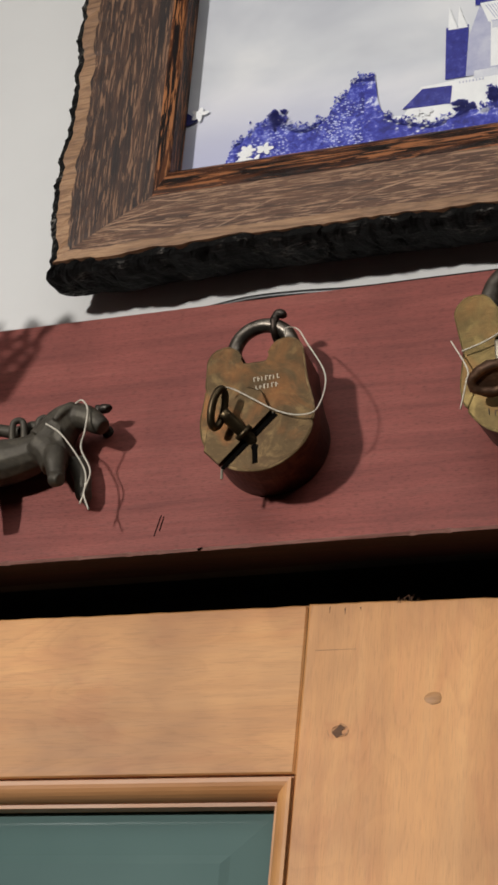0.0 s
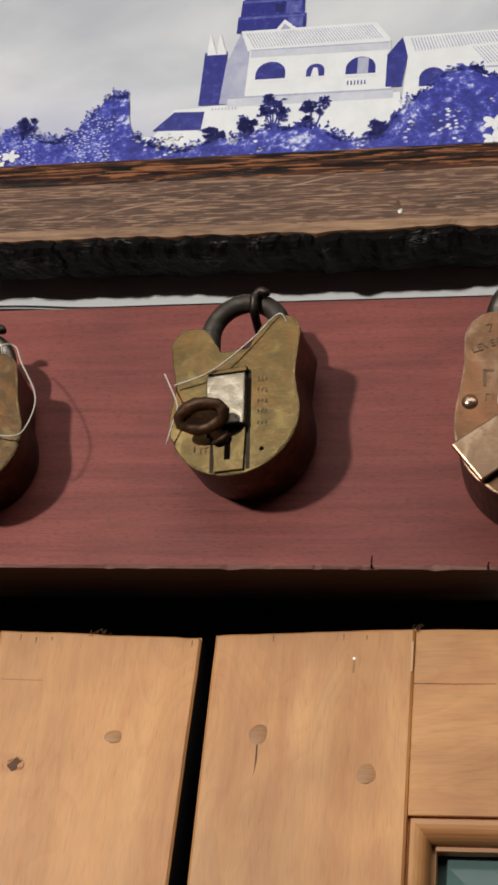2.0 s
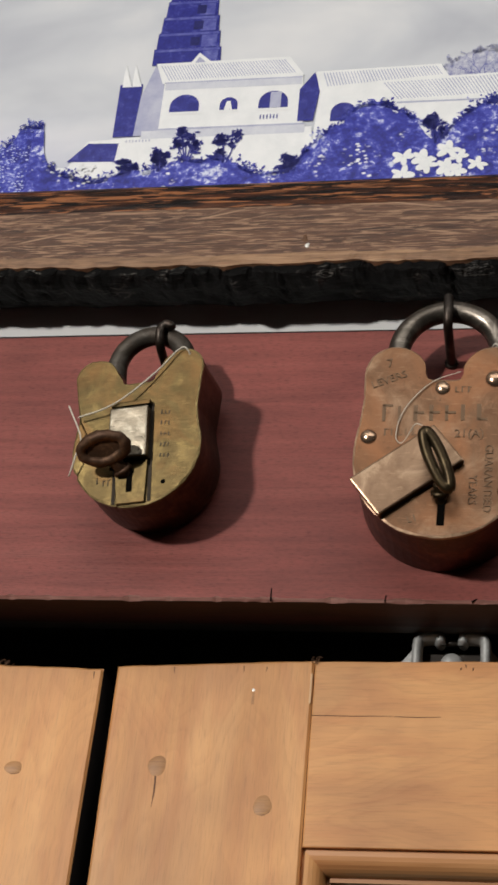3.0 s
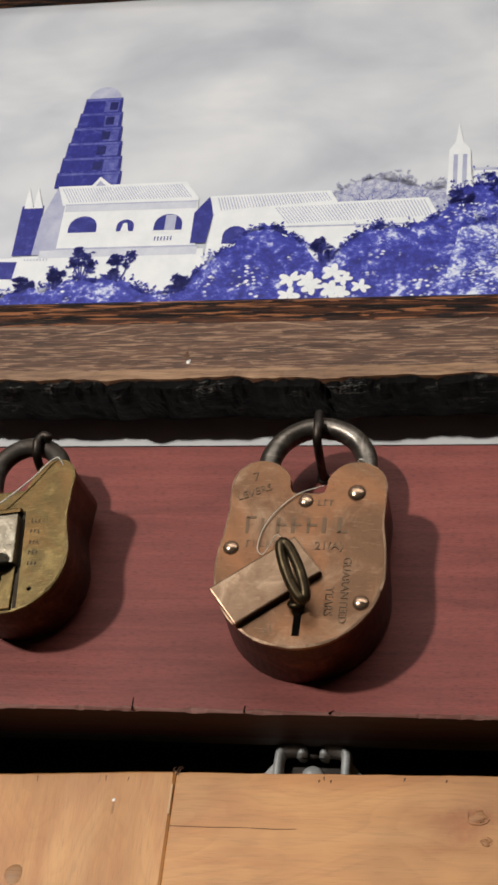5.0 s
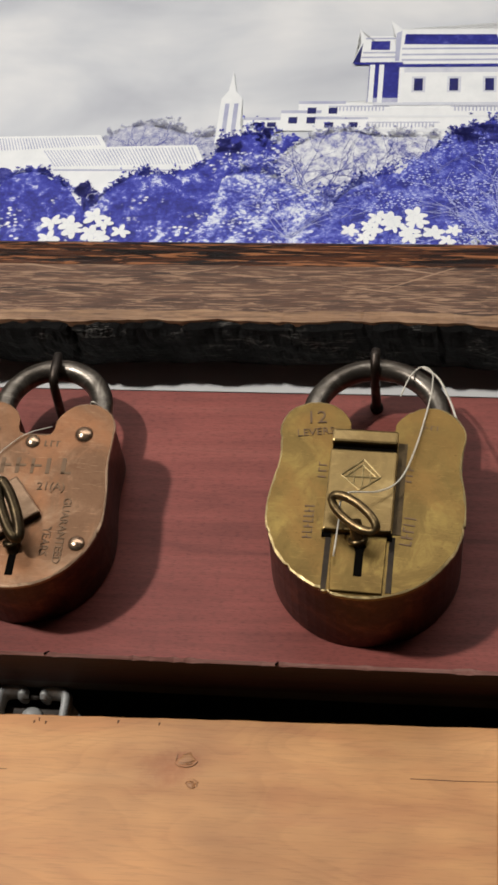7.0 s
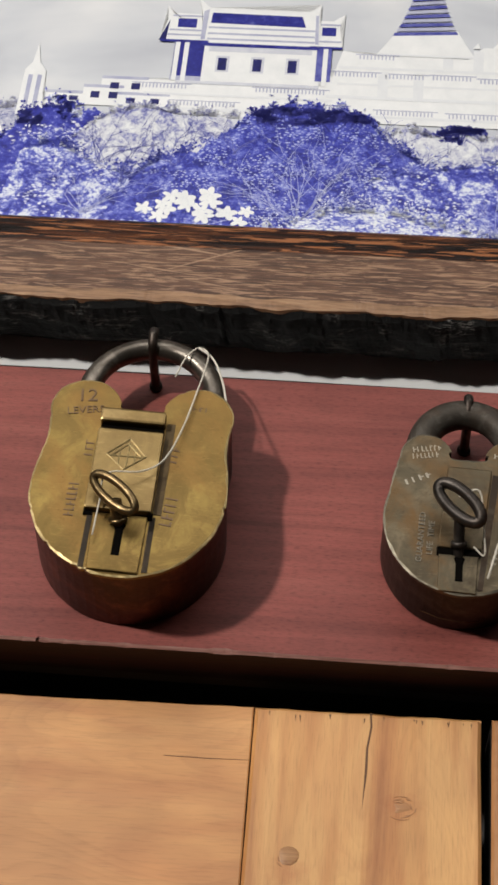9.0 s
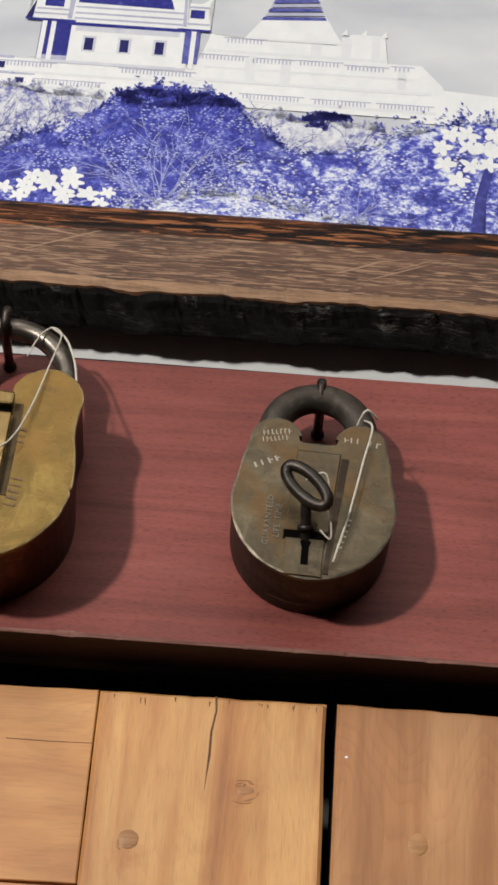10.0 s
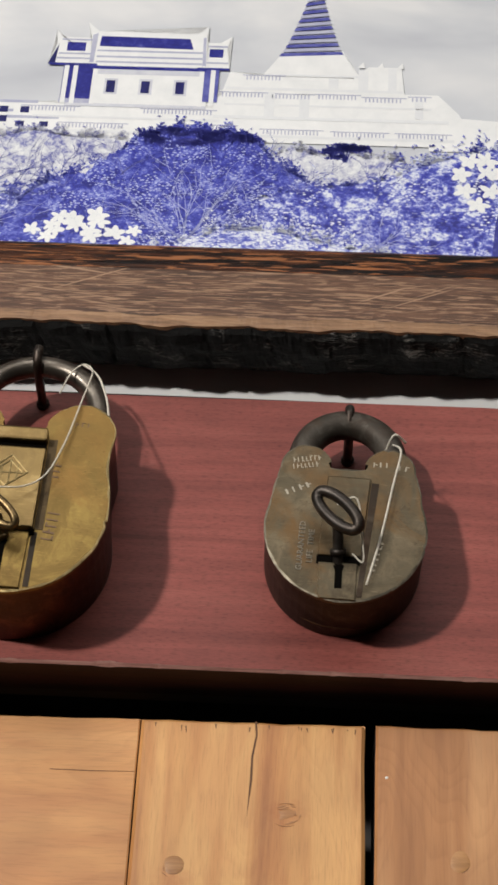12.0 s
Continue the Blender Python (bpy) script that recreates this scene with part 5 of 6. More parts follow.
def u_bar(half, top, foot, r, y):
    """The points of a shackle."""
    pts = [(-half, y, foot), (-half, y, top - half)]
    pts += [(-half * math.cos(a), y, top - half + half * math.sin(a)) for a in (math.pi * j / 12 for j in range(1, 12))]
    return pts + [(half, y, top - half), (half, y, foot)]


def plate(outline, y_front, y_back, seed, edge=0.0009):
    """A lock's face: its outline worn uneven, nicked here and there, with a rubbed rim of its own material."""
    fine = []
    for a, b in zip(outline, outline[1:] + outline[:1]):
        steps = max(1, int(math.hypot(b[0] - a[0], b[1] - a[1]) / 0.0012))
        fine += [(a[0] + (b[0] - a[0]) * i / steps, a[1] + (b[1] - a[1]) * i / steps) for i in range(steps)]
    n = len(fine)
    cx, cz = sum(p[0] for p in fine) / n, sum(p[1] for p in fine) / n
    bm = bmesh.new()
    rings = [[], [], []]
    for x, z in fine:
        q = Vector((x * 130, z * 130, seed))
        nick = max(0.0, noise.noise(q * 2.1 + Vector((7, 3, 1))) - 0.42) * 0.0032
        out = 1 + (0.00028 * noise.noise(q * 0.7) - nick) / 0.035
        e = edge * (1.0 + 0.7 * noise.noise(q * 1.6))
        d = math.hypot(x - cx, z - cz)
        lift = 0.00025 * noise.noise(q * 0.6 + Vector((1, 9, 4)))
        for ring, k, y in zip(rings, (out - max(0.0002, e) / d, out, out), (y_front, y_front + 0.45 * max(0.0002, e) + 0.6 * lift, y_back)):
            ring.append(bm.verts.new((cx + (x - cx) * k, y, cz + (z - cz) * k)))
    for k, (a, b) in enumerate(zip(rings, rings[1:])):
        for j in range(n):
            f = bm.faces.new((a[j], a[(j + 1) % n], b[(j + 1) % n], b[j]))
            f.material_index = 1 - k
    bm.faces.new(rings[0])
    bm.faces.new(rings[-1][::-1])
    return bm


def padlock(m, depth, outline, face, side, shackle, shackle_spec, label, string_label=""):
    lock = thing("padlock", m, label, "padlock", "padlocks on the board")
    o = lock_outline(*outline)
    inner = [(x * 0.985, 0.0006 + z * 0.987) for x, z in o]
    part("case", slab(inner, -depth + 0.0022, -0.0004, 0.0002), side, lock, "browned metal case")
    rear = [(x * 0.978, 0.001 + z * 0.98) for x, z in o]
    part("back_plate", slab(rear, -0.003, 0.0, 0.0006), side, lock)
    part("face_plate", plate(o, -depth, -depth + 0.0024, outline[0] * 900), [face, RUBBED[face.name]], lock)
    half, top, r, wear = shackle_spec
    part("shackle", tube(u_bar(half, top, outline[2] - 0.012, r, -depth * 0.5), r, 16, 2), shackle, lock, "", True)
    return lock


def key(parent, at, bow_centre, bow, tube_r, material, turn, gap=None, label="old key left in the keyhole"):
    """A key in the lock: stem from the hole to the bow ring. bow: half width, half height, bar radius; turn: pose of the ring."""
    bm = bmesh.new()
    a, b = Vector(at), Vector(bow_centre)
    ring = [turn @ Vector((bow[0] * math.cos(t), 0, bow[1] * math.sin(t))) for t in (2 * math.pi * j / 28 for j in range(28))]
    stem = bmesh.new()
    tube([a, a.lerp(b, 0.5), b - (b - a).normalized() * (bow[1] * 0.8 if gap is None else gap)], tube_r, 10, 3, stem)
    k = part("key", stem, material, parent, label, True)
    tube([b + p for p in ring], bow[2], 8, 0, bm, None, True)
    for v in bm.verts:
        v.co = b + (v.co - b)
    part("bow", bm, material, k, "", True)
    part("collar", tube([a.lerp(b, 0.32), a.lerp(b, 0.40)], tube_r * 1.5, 10, 2), material, k, "", True)
    return k


def keyhole(parent, x, z, y, w=0.0026, h=0.012):
    bm = slab([(x - w / 2, z - h), (x + w / 2, z - h), (x + w / 2, z), (x + w * 0.75, z + w * 0.8), (x, z + w * 1.5), (x - w * 0.75, z + w * 0.8), (x - w / 2, z)], y - 0.0003, y + 0.001, 0.0001)
    part("keyhole", bm, SHADOW_SLOT, parent)


def string(parent, pts, r=0.00042, label="thin cotton string tied round it"):
    return part("string", tube(pts, r, 6, 6), THREAD, parent, label, True)


def screw_hook(x, z, reach, rise, curl, label="dark iron screw hook in the board"):
    h = thing("screw_hook", pose(x, 0, z), label, "hook", "hooks on the board")
    pts = [(0, 0.004, 0), (0, -reach * 0.5, 0), (0, -reach * 0.9, 0.0015), (0, -reach, 0.007), (0, -reach, rise * 0.75), (0, -reach + 0.0008, rise)]
    if curl:
        pts = pts[:-1] + [(curl * 0.15, -reach, rise * 0.95), (curl * 0.55, -reach - 0.001, rise * 1.06), (curl, -reach - 0.001, rise * 0.98), (curl * 1.1, -reach - 0.001, rise * 0.86)]
    part("hook_bar", tube(pts, 0.0024, 10, 5), IRON, h, "", True)
    part("collar", tube([(0, 0.0, 0), (0, -0.002, 0)], 0.0034, 12, 2), IRON, h, "", True)
    return h


def grooves(parent, xs, z0, z1, y, w=0.0012):
    # raised dark strips stand in for the shade inside cut grooves
    for x in xs:
        part("groove", box(x - w / 2, x + w / 2, y - 0.00025, y + 0.001, z0, z1), GROOVE_SHADE, parent)


def rivet(parent, x, z, y, r, material):
    part("rivet", dome(x, y + 0.0002, z, r, r * 0.55), material, parent, "", True)


# the small lock with the slanting cover
def lock_one():
    d = 0.034
    L = padlock(pose(-0.2960, 0, 0.0282, 6, -5, 1) @ Matrix.Diagonal((1, 1, 0.975, 1)), d, (0.0270, 0.0100, 0.0785, 0.0080, 0.066, 0.0280, 0.055, 0.0315, 0.0315), BRASS_OLD, BROWN_SIDE, STEEL, (0.0165, 0.0985, 0.0042, 0), "old dark brass padlock with slanting keyhole cover and iron key")
    cover = [(-0.0285, 0.0150), (-0.0205, 0.0055), (0.0085, 0.0330), (0.0040, 0.0460), (-0.004, 0.0500), (-0.0262, 0.0290)]
    part("keyhole_cover", slab(cover, -d - 0.0028, -d, 0.0006), BRASS_OLD, L, "slanting brass keyhole cover")
    part("cover_gap", slab([(-0.0200, 0.0048), (-0.0182, 0.0034), (0.0115, 0.0310), (0.0098, 0.0332)], -d - 0.0004, -d, 0.0001), SHADOW_SLOT, L)
    keyhole(L, -0.0015, 0.0125, -d, 0.0028, 0.008)
    key(L, (-0.001, -d + 0.004, 0.0165), (-0.0165, -d - 0.014, 0.033), (0.0042, 0.0108, 0.0021), 0.0035, KEY_BRASS, pose(0, 0, 0, 18, 0, 62).to_3x3(), 0.0030)
    bars("stamp", -0.001, 0.0535, 0.015, 0.0028, 7, -d, STAMP_LIGHT, L, 0, 3)
    bars("stamp", 0.000, 0.0485, 0.013, 0.0028, 6, -d, STAMP_LIGHT, L, 0, 4)
    bars("stamp", 0.0025, 0.0315, 0.008, 0.0022, 4, -d, STAMP_LIGHT, L, 0, 5)
    string(L, [(0.0150, -d * 0.62, 0.0800), (0.0150, -d * 0.75, 0.0885), (0.0205, -d * 0.6, 0.0905), (0.0290, -d, 0.0720), (0.0385, -d - 0.002, 0.0490), (0.0345, -d - 0.004, 0.0300), (0.0265, -d - 0.004, 0.0265), (0.0120, -d - 0.003, 0.0320), (-0.0110, -d - 0.006, 0.0480), (-0.0175, -d - 0.013, 0.0455)])
    part("pin", tube([(-0.0205, -0.030, 0.0075), (-0.0210, -0.030, 0.0005)], 0.0008, 8, 2), STAMP_LIGHT, L)
    return L


# the lock with the raised square cover and the rusty key
def lock_two():
    d = 0.034
    L = padlock(pose(-0.1515, 0, 0.0366, 7, -3, -7) @ Matrix.Diagonal((1, 1, 0.965, 1)), d, (0.0340, 0.0110, 0.0885, 0.0095, 0.0715, 0.0312, 0.055, 0.0338, 0.0335), BRASS_GREEN, BROWN_SIDE, SHACKLE_ROUGH, (0.0190, 0.1095, 0.0052, 0), "greenish brass padlock with raised square cover and rusty key")
    part("keyhole_cover", box(-0.0125, 0.0075, -d - 0.0058, -d, 0.0260, 0.0545, 0.0008), PALE_SILVER, L, "pale metal keyhole cover")
    part("cover_lip", box(-0.0128, 0.0078, -d - 0.0036, -d, 0.0566, 0.0592, 0.0006), BRASS_GREEN, L)
    part("cover_gap", box(-0.0125, 0.0075, -d - 0.0012, -d, 0.0545, 0.0566), SHADOW_SLOT, L)
    part("keyhole_strip", slab([(-0.0085, 0.0018), (0.0062, 0.0018), (0.0072, 0.0255), (-0.0105, 0.0255)], -d - 0.0016, -d, 0.0004), BRASS_GREEN, L)
    part("cover_gap", box(-0.0130, 0.0080, -d - 0.0008, -d, 0.0225, 0.0262), SHADOW_SLOT, L)
    keyhole(L, -0.002, 0.0165, -d - 0.0016, 0.003, 0.0085)
    grooves(L, (-0.0105, 0.0080), 0.0026, 0.058, -d, 0.0018)
    k = key(L, (-0.002, -d + 0.004, 0.0165), (-0.0115, -d - 0.014, 0.0275), (0.0112, 0.0066, 0.0030), 0.0034, RUST, pose(0, 0, 0, 48, -8, 0).to_3x3(), label="rusty brown key left in the keyhole")
    web = slab([(0.0095 * math.cos(t), 0.0050 * math.sin(t)) for t in (2 * math.pi * j / 20 for j in range(20))], -0.0009, 0.0009, 0.0003)
    web.transform(Matrix.Translation((-0.0115, -d - 0.014, 0.0275)) @ pose(0, 0, 0, 48, -8, 0))
    part("bow_web", web, RUST, k)
    for piece in k.children:
        for v in piece.data.vertices:
            v.co += 0.0011 * noise.noise_vector(v.co * 260)
    for i in range(5):
        bars("stamp", 0.0125, 0.0265 + 0.0062 * i, 0.006, 0.0024, 3, -d, STAMP_DARK, L, 8, 20 + i)
    words("stamp", "1", 0.005, pose(-0.0195, -d - 0.0001, 0.0165), STAMP_DARK, L)
    bars("stamp", -0.0165, 0.0135, 0.005, 0.0035, 2, -d, STAMP_DARK, L, 0, 31)
    part("hole", dome(0.0150, -d - 0.0001, 0.0125, 0.0012, 0.0002), SHADOW_SLOT, L)
    string(L, [(0.0295, -d * 0.7, 0.0720), (0.0262, -d - 0.001, 0.0860), (0.0215, -d - 0.002, 0.0870), (0.0115, -d - 0.003, 0.0760), (-0.0030, -d - 0.005, 0.0625), (-0.0150, -d - 0.005, 0.0560), (-0.0300, -d - 0.004, 0.0530)])
    string(L, [(-0.0350, -d - 0.005, 0.0600), (-0.0270, -d - 0.007, 0.0405), (-0.0280, -d - 0.007, 0.0330), (-0.0330, -d - 0.004, 0.0195)])
    return L


# the large bronze lock with the swung cover
def lock_three():
    d = 0.0375
    L = padlock(pose(-0.0080, 0, 0.0156, 3, 1, 0), d, (0.0392, 0.0152, 0.1055, 0.0095, 0.0865, 0.0388, 0.076, 0.0418, 0.0430), BRONZE, COPPER_SIDE, STEEL, (0.0255, 0.1388, 0.0056, 0), "large pinkish bronze padlock with round rivets and swung cover")
    m = Matrix.Translation((-0.0148, -d, 0.0338)) @ pose(0, 0, 0, 0, -38, 0)
    part("keyhole_cover", box(-0.0245, 0.0245, -0.0040, 0, -0.0118, 0.0128, 0.0009, m), PALE_PINK, L, "pale rectangular keyhole cover swung aside")
    rivet(L, 0.0243, 0.0868, -d, 0.0047, RIVET)
    rivet(L, -0.0006, 0.0815, -d, 0.0039, RIVET)
    rivet(L, -0.0348, 0.0538, -d, 0.0041, RIVET)
    rivet(L, 0.0313, 0.0250, -d, 0.0042, RIVET)
    keyhole(L, 0.0018, 0.0170, -d, 0.0036, 0.0105)
    key(L, (0.0018, -d + 0.005, 0.0165), (0.0000, -d - 0.015, 0.0330), (0.0031, 0.0150, 0.0027), 0.0030, KEY_BRASS, pose(0, 0, 0, 14, -24, 0).to_3x3())
    bars("stamp", -0.0290, 0.0625, 0.0530, 0.0096, 7, -d, BLACKENED, L, -1, 8)
    bars("stamp", -0.0275, 0.0545, 0.0200, 0.0042, 6, -d, BLACKENED, L, -1, 9)
    words("stamp", "21(A)", 0.0062, pose(0.0133, -d - 0.0001, 0.0558, 0, -1, 0), BLACKENED, L)
    words("stamp", "7", 0.0068, pose(-0.0270, -d - 0.0001, 0.0955, 0, -14, 0), BLACKENED, L)
    words("stamp", "LEVERS", 0.0058, pose(-0.0268, -d - 0.0001, 0.0862, 0, -22, 0), BLACKENED, L)
    words("stamp", "GUARANTEED", 0.0056, pose(0.0228, -d - 0.0001, 0.0318, 0, 90, 0), BLACKENED, L)
    words("stamp", "YEARS", 0.0056, pose(0.0158, -d - 0.0001, 0.0255, 0, 90, 0), BLACKENED, L)
    bars("stamp", 0.0055, 0.0790, 0.009, 0.0035, 3, -d, BLACKENED, L, 0, 12)
    bars("stamp", -0.0130, 0.0075, 0.006, 0.0035, 2, -d, BLACKENED, L, -20, 13)
    string(L, [(0.0180, -d * 0.1, 0.1140), (0.0232, -d * 0.85, 0.1105), (0.0300, -d * 0.6, 0.1085)])
    string(L, [(0.0080, -d - 0.0006, 0.0905), (-0.0060, -d - 0.001, 0.0840), (-0.0180, -d - 0.0012, 0.0690), (-0.0215, -d - 0.0014, 0.0540), (-0.0180, -d - 0.002, 0.0495), (-0.0120, -d - 0.008, 0.0560), (-0.0080, -d - 0.014, 0.0520)], 0.00022, "fine hair-thin thread")
    return L


# the big yellow brass lock
def lock_four():
    d = 0.0460
    L = padlock(pose(0.1561, 0, 0.0102, 1, 1, 2), d, (0.0442, 0.0172, 0.1085, 0.0112, 0.0915, 0.0428, 0.078, 0.0462, 0.0462), BRASS, COPPER_SIDE, STEEL, (0.0318, 0.1480, 0.0055, 0), "big yellow brass padlock with square cover and ring key")
    part("cover_cap", box(-0.0185, 0.0125, -d - 0.0060, -d, 0.0815, 0.0890, 0.0012), BRASS_COVER, L)
    part("cover_gap", box(-0.0180, 0.0120, -d - 0.0018, -d, 0.0777, 0.0815), SHADOW_SLOT, L)
    cov = part("keyhole_cover", box(-0.0185, 0.0125, -d - 0.0045, -d, 0.0330, 0.0780, 0.0008), BRASS_COVER, L, "pale brass keyhole cover with a diamond emblem")
    rhomb = bmesh.new()
    for a, b in (((-0.0100, 0.066), (0.0, 0.0755)), ((0.0, 0.0755), (0.0085, 0.066)), ((0.0085, 0.066), (-0.001, 0.058)), ((-0.001, 0.058), (-0.0100, 0.066)), ((-0.007, 0.066), (-0.0005, 0.0725)), ((0.006, 0.066), (-0.0005, 0.0725)), ((-0.004, 0.061), (-0.004, 0.070)), ((0.0, 0.0595), (0.0, 0.073)), ((0.0035, 0.061), (0.0035, 0.070)), ((-0.0085, 0.0655), (0.0075, 0.0655))):
        tube([(a[0] - 0.0025, -d - 0.0046, a[1] - 0.003), (b[0] - 0.0025, -d - 0.0046, b[1] - 0.003)], 0.0004, 6, 1, rhomb)
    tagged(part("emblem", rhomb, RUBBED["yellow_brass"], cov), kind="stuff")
    part("keyhole_strip", slab([(-0.0130, 0.0026), (0.0105, 0.0022), (0.0110, 0.0325), (-0.0145, 0.0325)], -d - 0.0014, -d, 0.0004), BRASS, L)
    part("cover_gap", box(-0.0190, 0.0132, -d - 0.001, -d, 0.0312, 0.0347), SHADOW_SLOT, L)
    grooves(L, (-0.0158, 0.0133), 0.0036, 0.0330, -d, 0.0026)
    keyhole(L, -0.0010, 0.0235, -d - 0.0014, 0.0038, 0.0130)
    key(L, (-0.001, -d + 0.004, 0.0250), (-0.0045, -d - 0.013, 0.0365), (0.0132, 0.0046, 0.0021), 0.0030, KEY_BRIGHT, pose(0, 0, 0, 38, 38, 0).to_3x3(), label="brass ring key left in the keyhole")
    # raised strip in darker brass, for the shade of a recessed channel
    part("channel", box(0.0128, 0.0170, -d - 0.0003, -d + 0.001, 0.0345, 0.0860), CHANNEL_SHADE, L)
    words("stamp", "12", 0.0105, pose(-0.0275, -d - 0.0001, 0.0985, 0, -6, 0), BLACKENED, L)
    words("stamp", "LEVERS", 0.0058, pose(-0.0270, -d - 0.0001, 0.0900, 0, -10, 0), BLACKENED, L)
    bars("stamp", -0.0235, 0.0300, 0.0200, 0.0048, 7, -d, BLACKENED, L, -90, 16)
    bars("stamp", -0.0200, 0.0640, 0.0100, 0.0040, 3, -d, BLACKENED, L, -90, 17)
    bars("stamp", 0.0220, 0.0290, 0.0180, 0.0058, 5, -d, BLACKENED, L, -84, 18)
    bars("stamp", 0.0200, 0.0640, 0.0100, 0.0045, 3, -d, BLACKENED, L, -84, 19)
    bars("stamp", 0.0240, 0.0950, 0.0090, 0.0026, 3, -d, BLACKENED, L, 0, 21)
    string(L, [(0.0110, -0.0295, 0.1270), (0.0150, -0.0305, 0.1390), (0.0205, -0.0300, 0.1460), (0.0258, -0.0310, 0.1420), (0.0264, -0.0400, 0.1260), (0.0255, -d - 0.002, 0.1090), (0.0210, -d - 0.004, 0.0820), (0.0150, -d - 0.007, 0.0610), (0.0055, -d - 0.009, 0.0520), (-0.0095, -d - 0.013, 0.0465), (-0.0112, -d - 0.008, 0.0350), (-0.0122, -d - 0.005, 0.0180)])
    string(L, [(0.0205, -0.0300, 0.1460), (0.0290, -0.0310, 0.1385), (0.0352, -0.0340, 0.1230), (0.0390, -d + 0.003, 0.1050)], 0.0006)
    return L


# the dull grey lock
def lock_five():
    d = 0.0358
    L = padlock(pose(0.3142, 0, 0.0193, 3, 1, 1), d, (0.0325, 0.0125, 0.0852, 0.0100, 0.0725, 0.0352, 0.0600, 0.0385, 0.0400), GUNMETAL, GUN_SIDE, SHACKLE_ROUGH, (0.0220, 0.1102, 0.0074, 0), "dull grey iron padlock with scratched lettering and oval key")
    part("keyhole_cover", slab([(-0.0125, 0.0235), (0.0075, 0.0235), (0.0110, 0.0670), (-0.0095, 0.0675)], -d - 0.0016, -d, 0.0005), GUNMETAL, L)
    part("keyhole_strip", slab([(-0.0115, 0.0012), (0.0055, 0.0008), (0.0060, 0.0200), (-0.0120, 0.0200)], -d - 0.0010, -d, 0.0003), GUNMETAL, L)
    part("cover_gap", box(-0.0130, 0.0072, -d - 0.0006, -d, 0.0196, 0.0240), SHADOW_SLOT, L)
    # raised darker strip for the shade of this groove
    part("groove", slab([(0.0060, 0.0030), (0.0085, 0.0030), (0.0150, 0.0650), (0.0115, 0.0650)], -d - 0.0004, -d, 0.0001), GUN_SIDE, L)
    keyhole(L, -0.0025, 0.0155, -d - 0.001, 0.0034, 0.0090)
    key(L, (-0.0025, -d + 0.004, 0.0165), (-0.0045, -d - 0.016, 0.0390), (0.0130, 0.0050, 0.0028), 0.0026, IRON, pose(0, 0, 0, 30, 43, 0).to_3x3(), label="black oval-headed key left in the keyhole")
    part("case_seam", tube([(-0.018, -0.0105, 0.0040), (-0.008, -0.0105, 0.0006), (0.004, -0.0105, -0.0002), (0.012, -0.0105, 0.0014)], 0.00022, 6, 5), BRASS_OLD, L)
    for i, (z, w) in enumerate(((0.0745, 0.014), (0.0708, 0.013))):
        bars("stamp", -0.0262, z, w, 0.0030, 7, -d, STAMP_LIGHT, L, -10, 60 + i)
    bars("stamp", -0.0285, 0.0560, 0.014, 0.0032, 4, -d, STAMP_LIGHT, L, -26, 62)
    words("stamp", "GUARANTEED", 0.0041, pose(-0.0205, -d - 0.0001, 0.0285, 0, -88, 0), STAMP_DIM, L)
    words("stamp", "LIFE  TIME", 0.0041, pose(-0.0160, -d - 0.0001, 0.0285, 0, -88, 0), STAMP_DIM, L)
    bars("stamp", 0.0120, 0.0745, 0.009, 0.0028, 3, -d, STAMP_LIGHT, L, 0, 66)
    bars("stamp", 0.0240, 0.0735, 0.006, 0.0028, 2, -d, STAMP_LIGHT, L, 10, 67)
    bars("stamp", 0.0140, 0.0170, 0.018, 0.0026, 6, -d, STAMP_LIGHT, L, -76, 68)
    string(L, [(0.0225, -0.016, 0.1000), (0.0218, -0.028, 0.0930), (0.0248, -d - 0.003, 0.0820), (0.0214, -d - 0.004, 0.0625), (0.0165, -d - 0.004, 0.0345), (0.0105, -d - 0.003, 0.0082)], 0.00055)
    string(L, [(0.0175, -d * 0.8, 0.0875), (0.0215, -d - 0.002, 0.0925), (0.0275, -d * 0.9, 0.0920)], 0.0006)
    part("knot", dome(0.0230, -0.020, 0.1030, 0.0018, 0.0022, 10, 1.2, 0.2), THREAD, L, "knot of cotton string")
    string(L, [(-0.0050, -d - 0.017, 0.0415), (0.0040, -d - 0.019, 0.0440), (0.0075, -d - 0.009, 0.0290), (0.0085, -d - 0.003, 0.0200), (0.0035, -d - 0.003, 0.0240)])
    return L


lock_one()
lock_two()
lock_three()
lock_four()
lock_five()
screw_hook(-0.2960, 0.1140, 0.0300, 0.0115, 0.0045)
screw_hook(-0.1545, 0.1285, 0.0370, 0.0110, 0.0055)
screw_hook(-0.0068, 0.1390, 0.0340, 0.0185, 0)
screw_hook(0.1566, 0.1530, 0.0335, 0.0112, 0)
screw_hook(0.3165, 0.1235, 0.0295, 0.0120, 0)


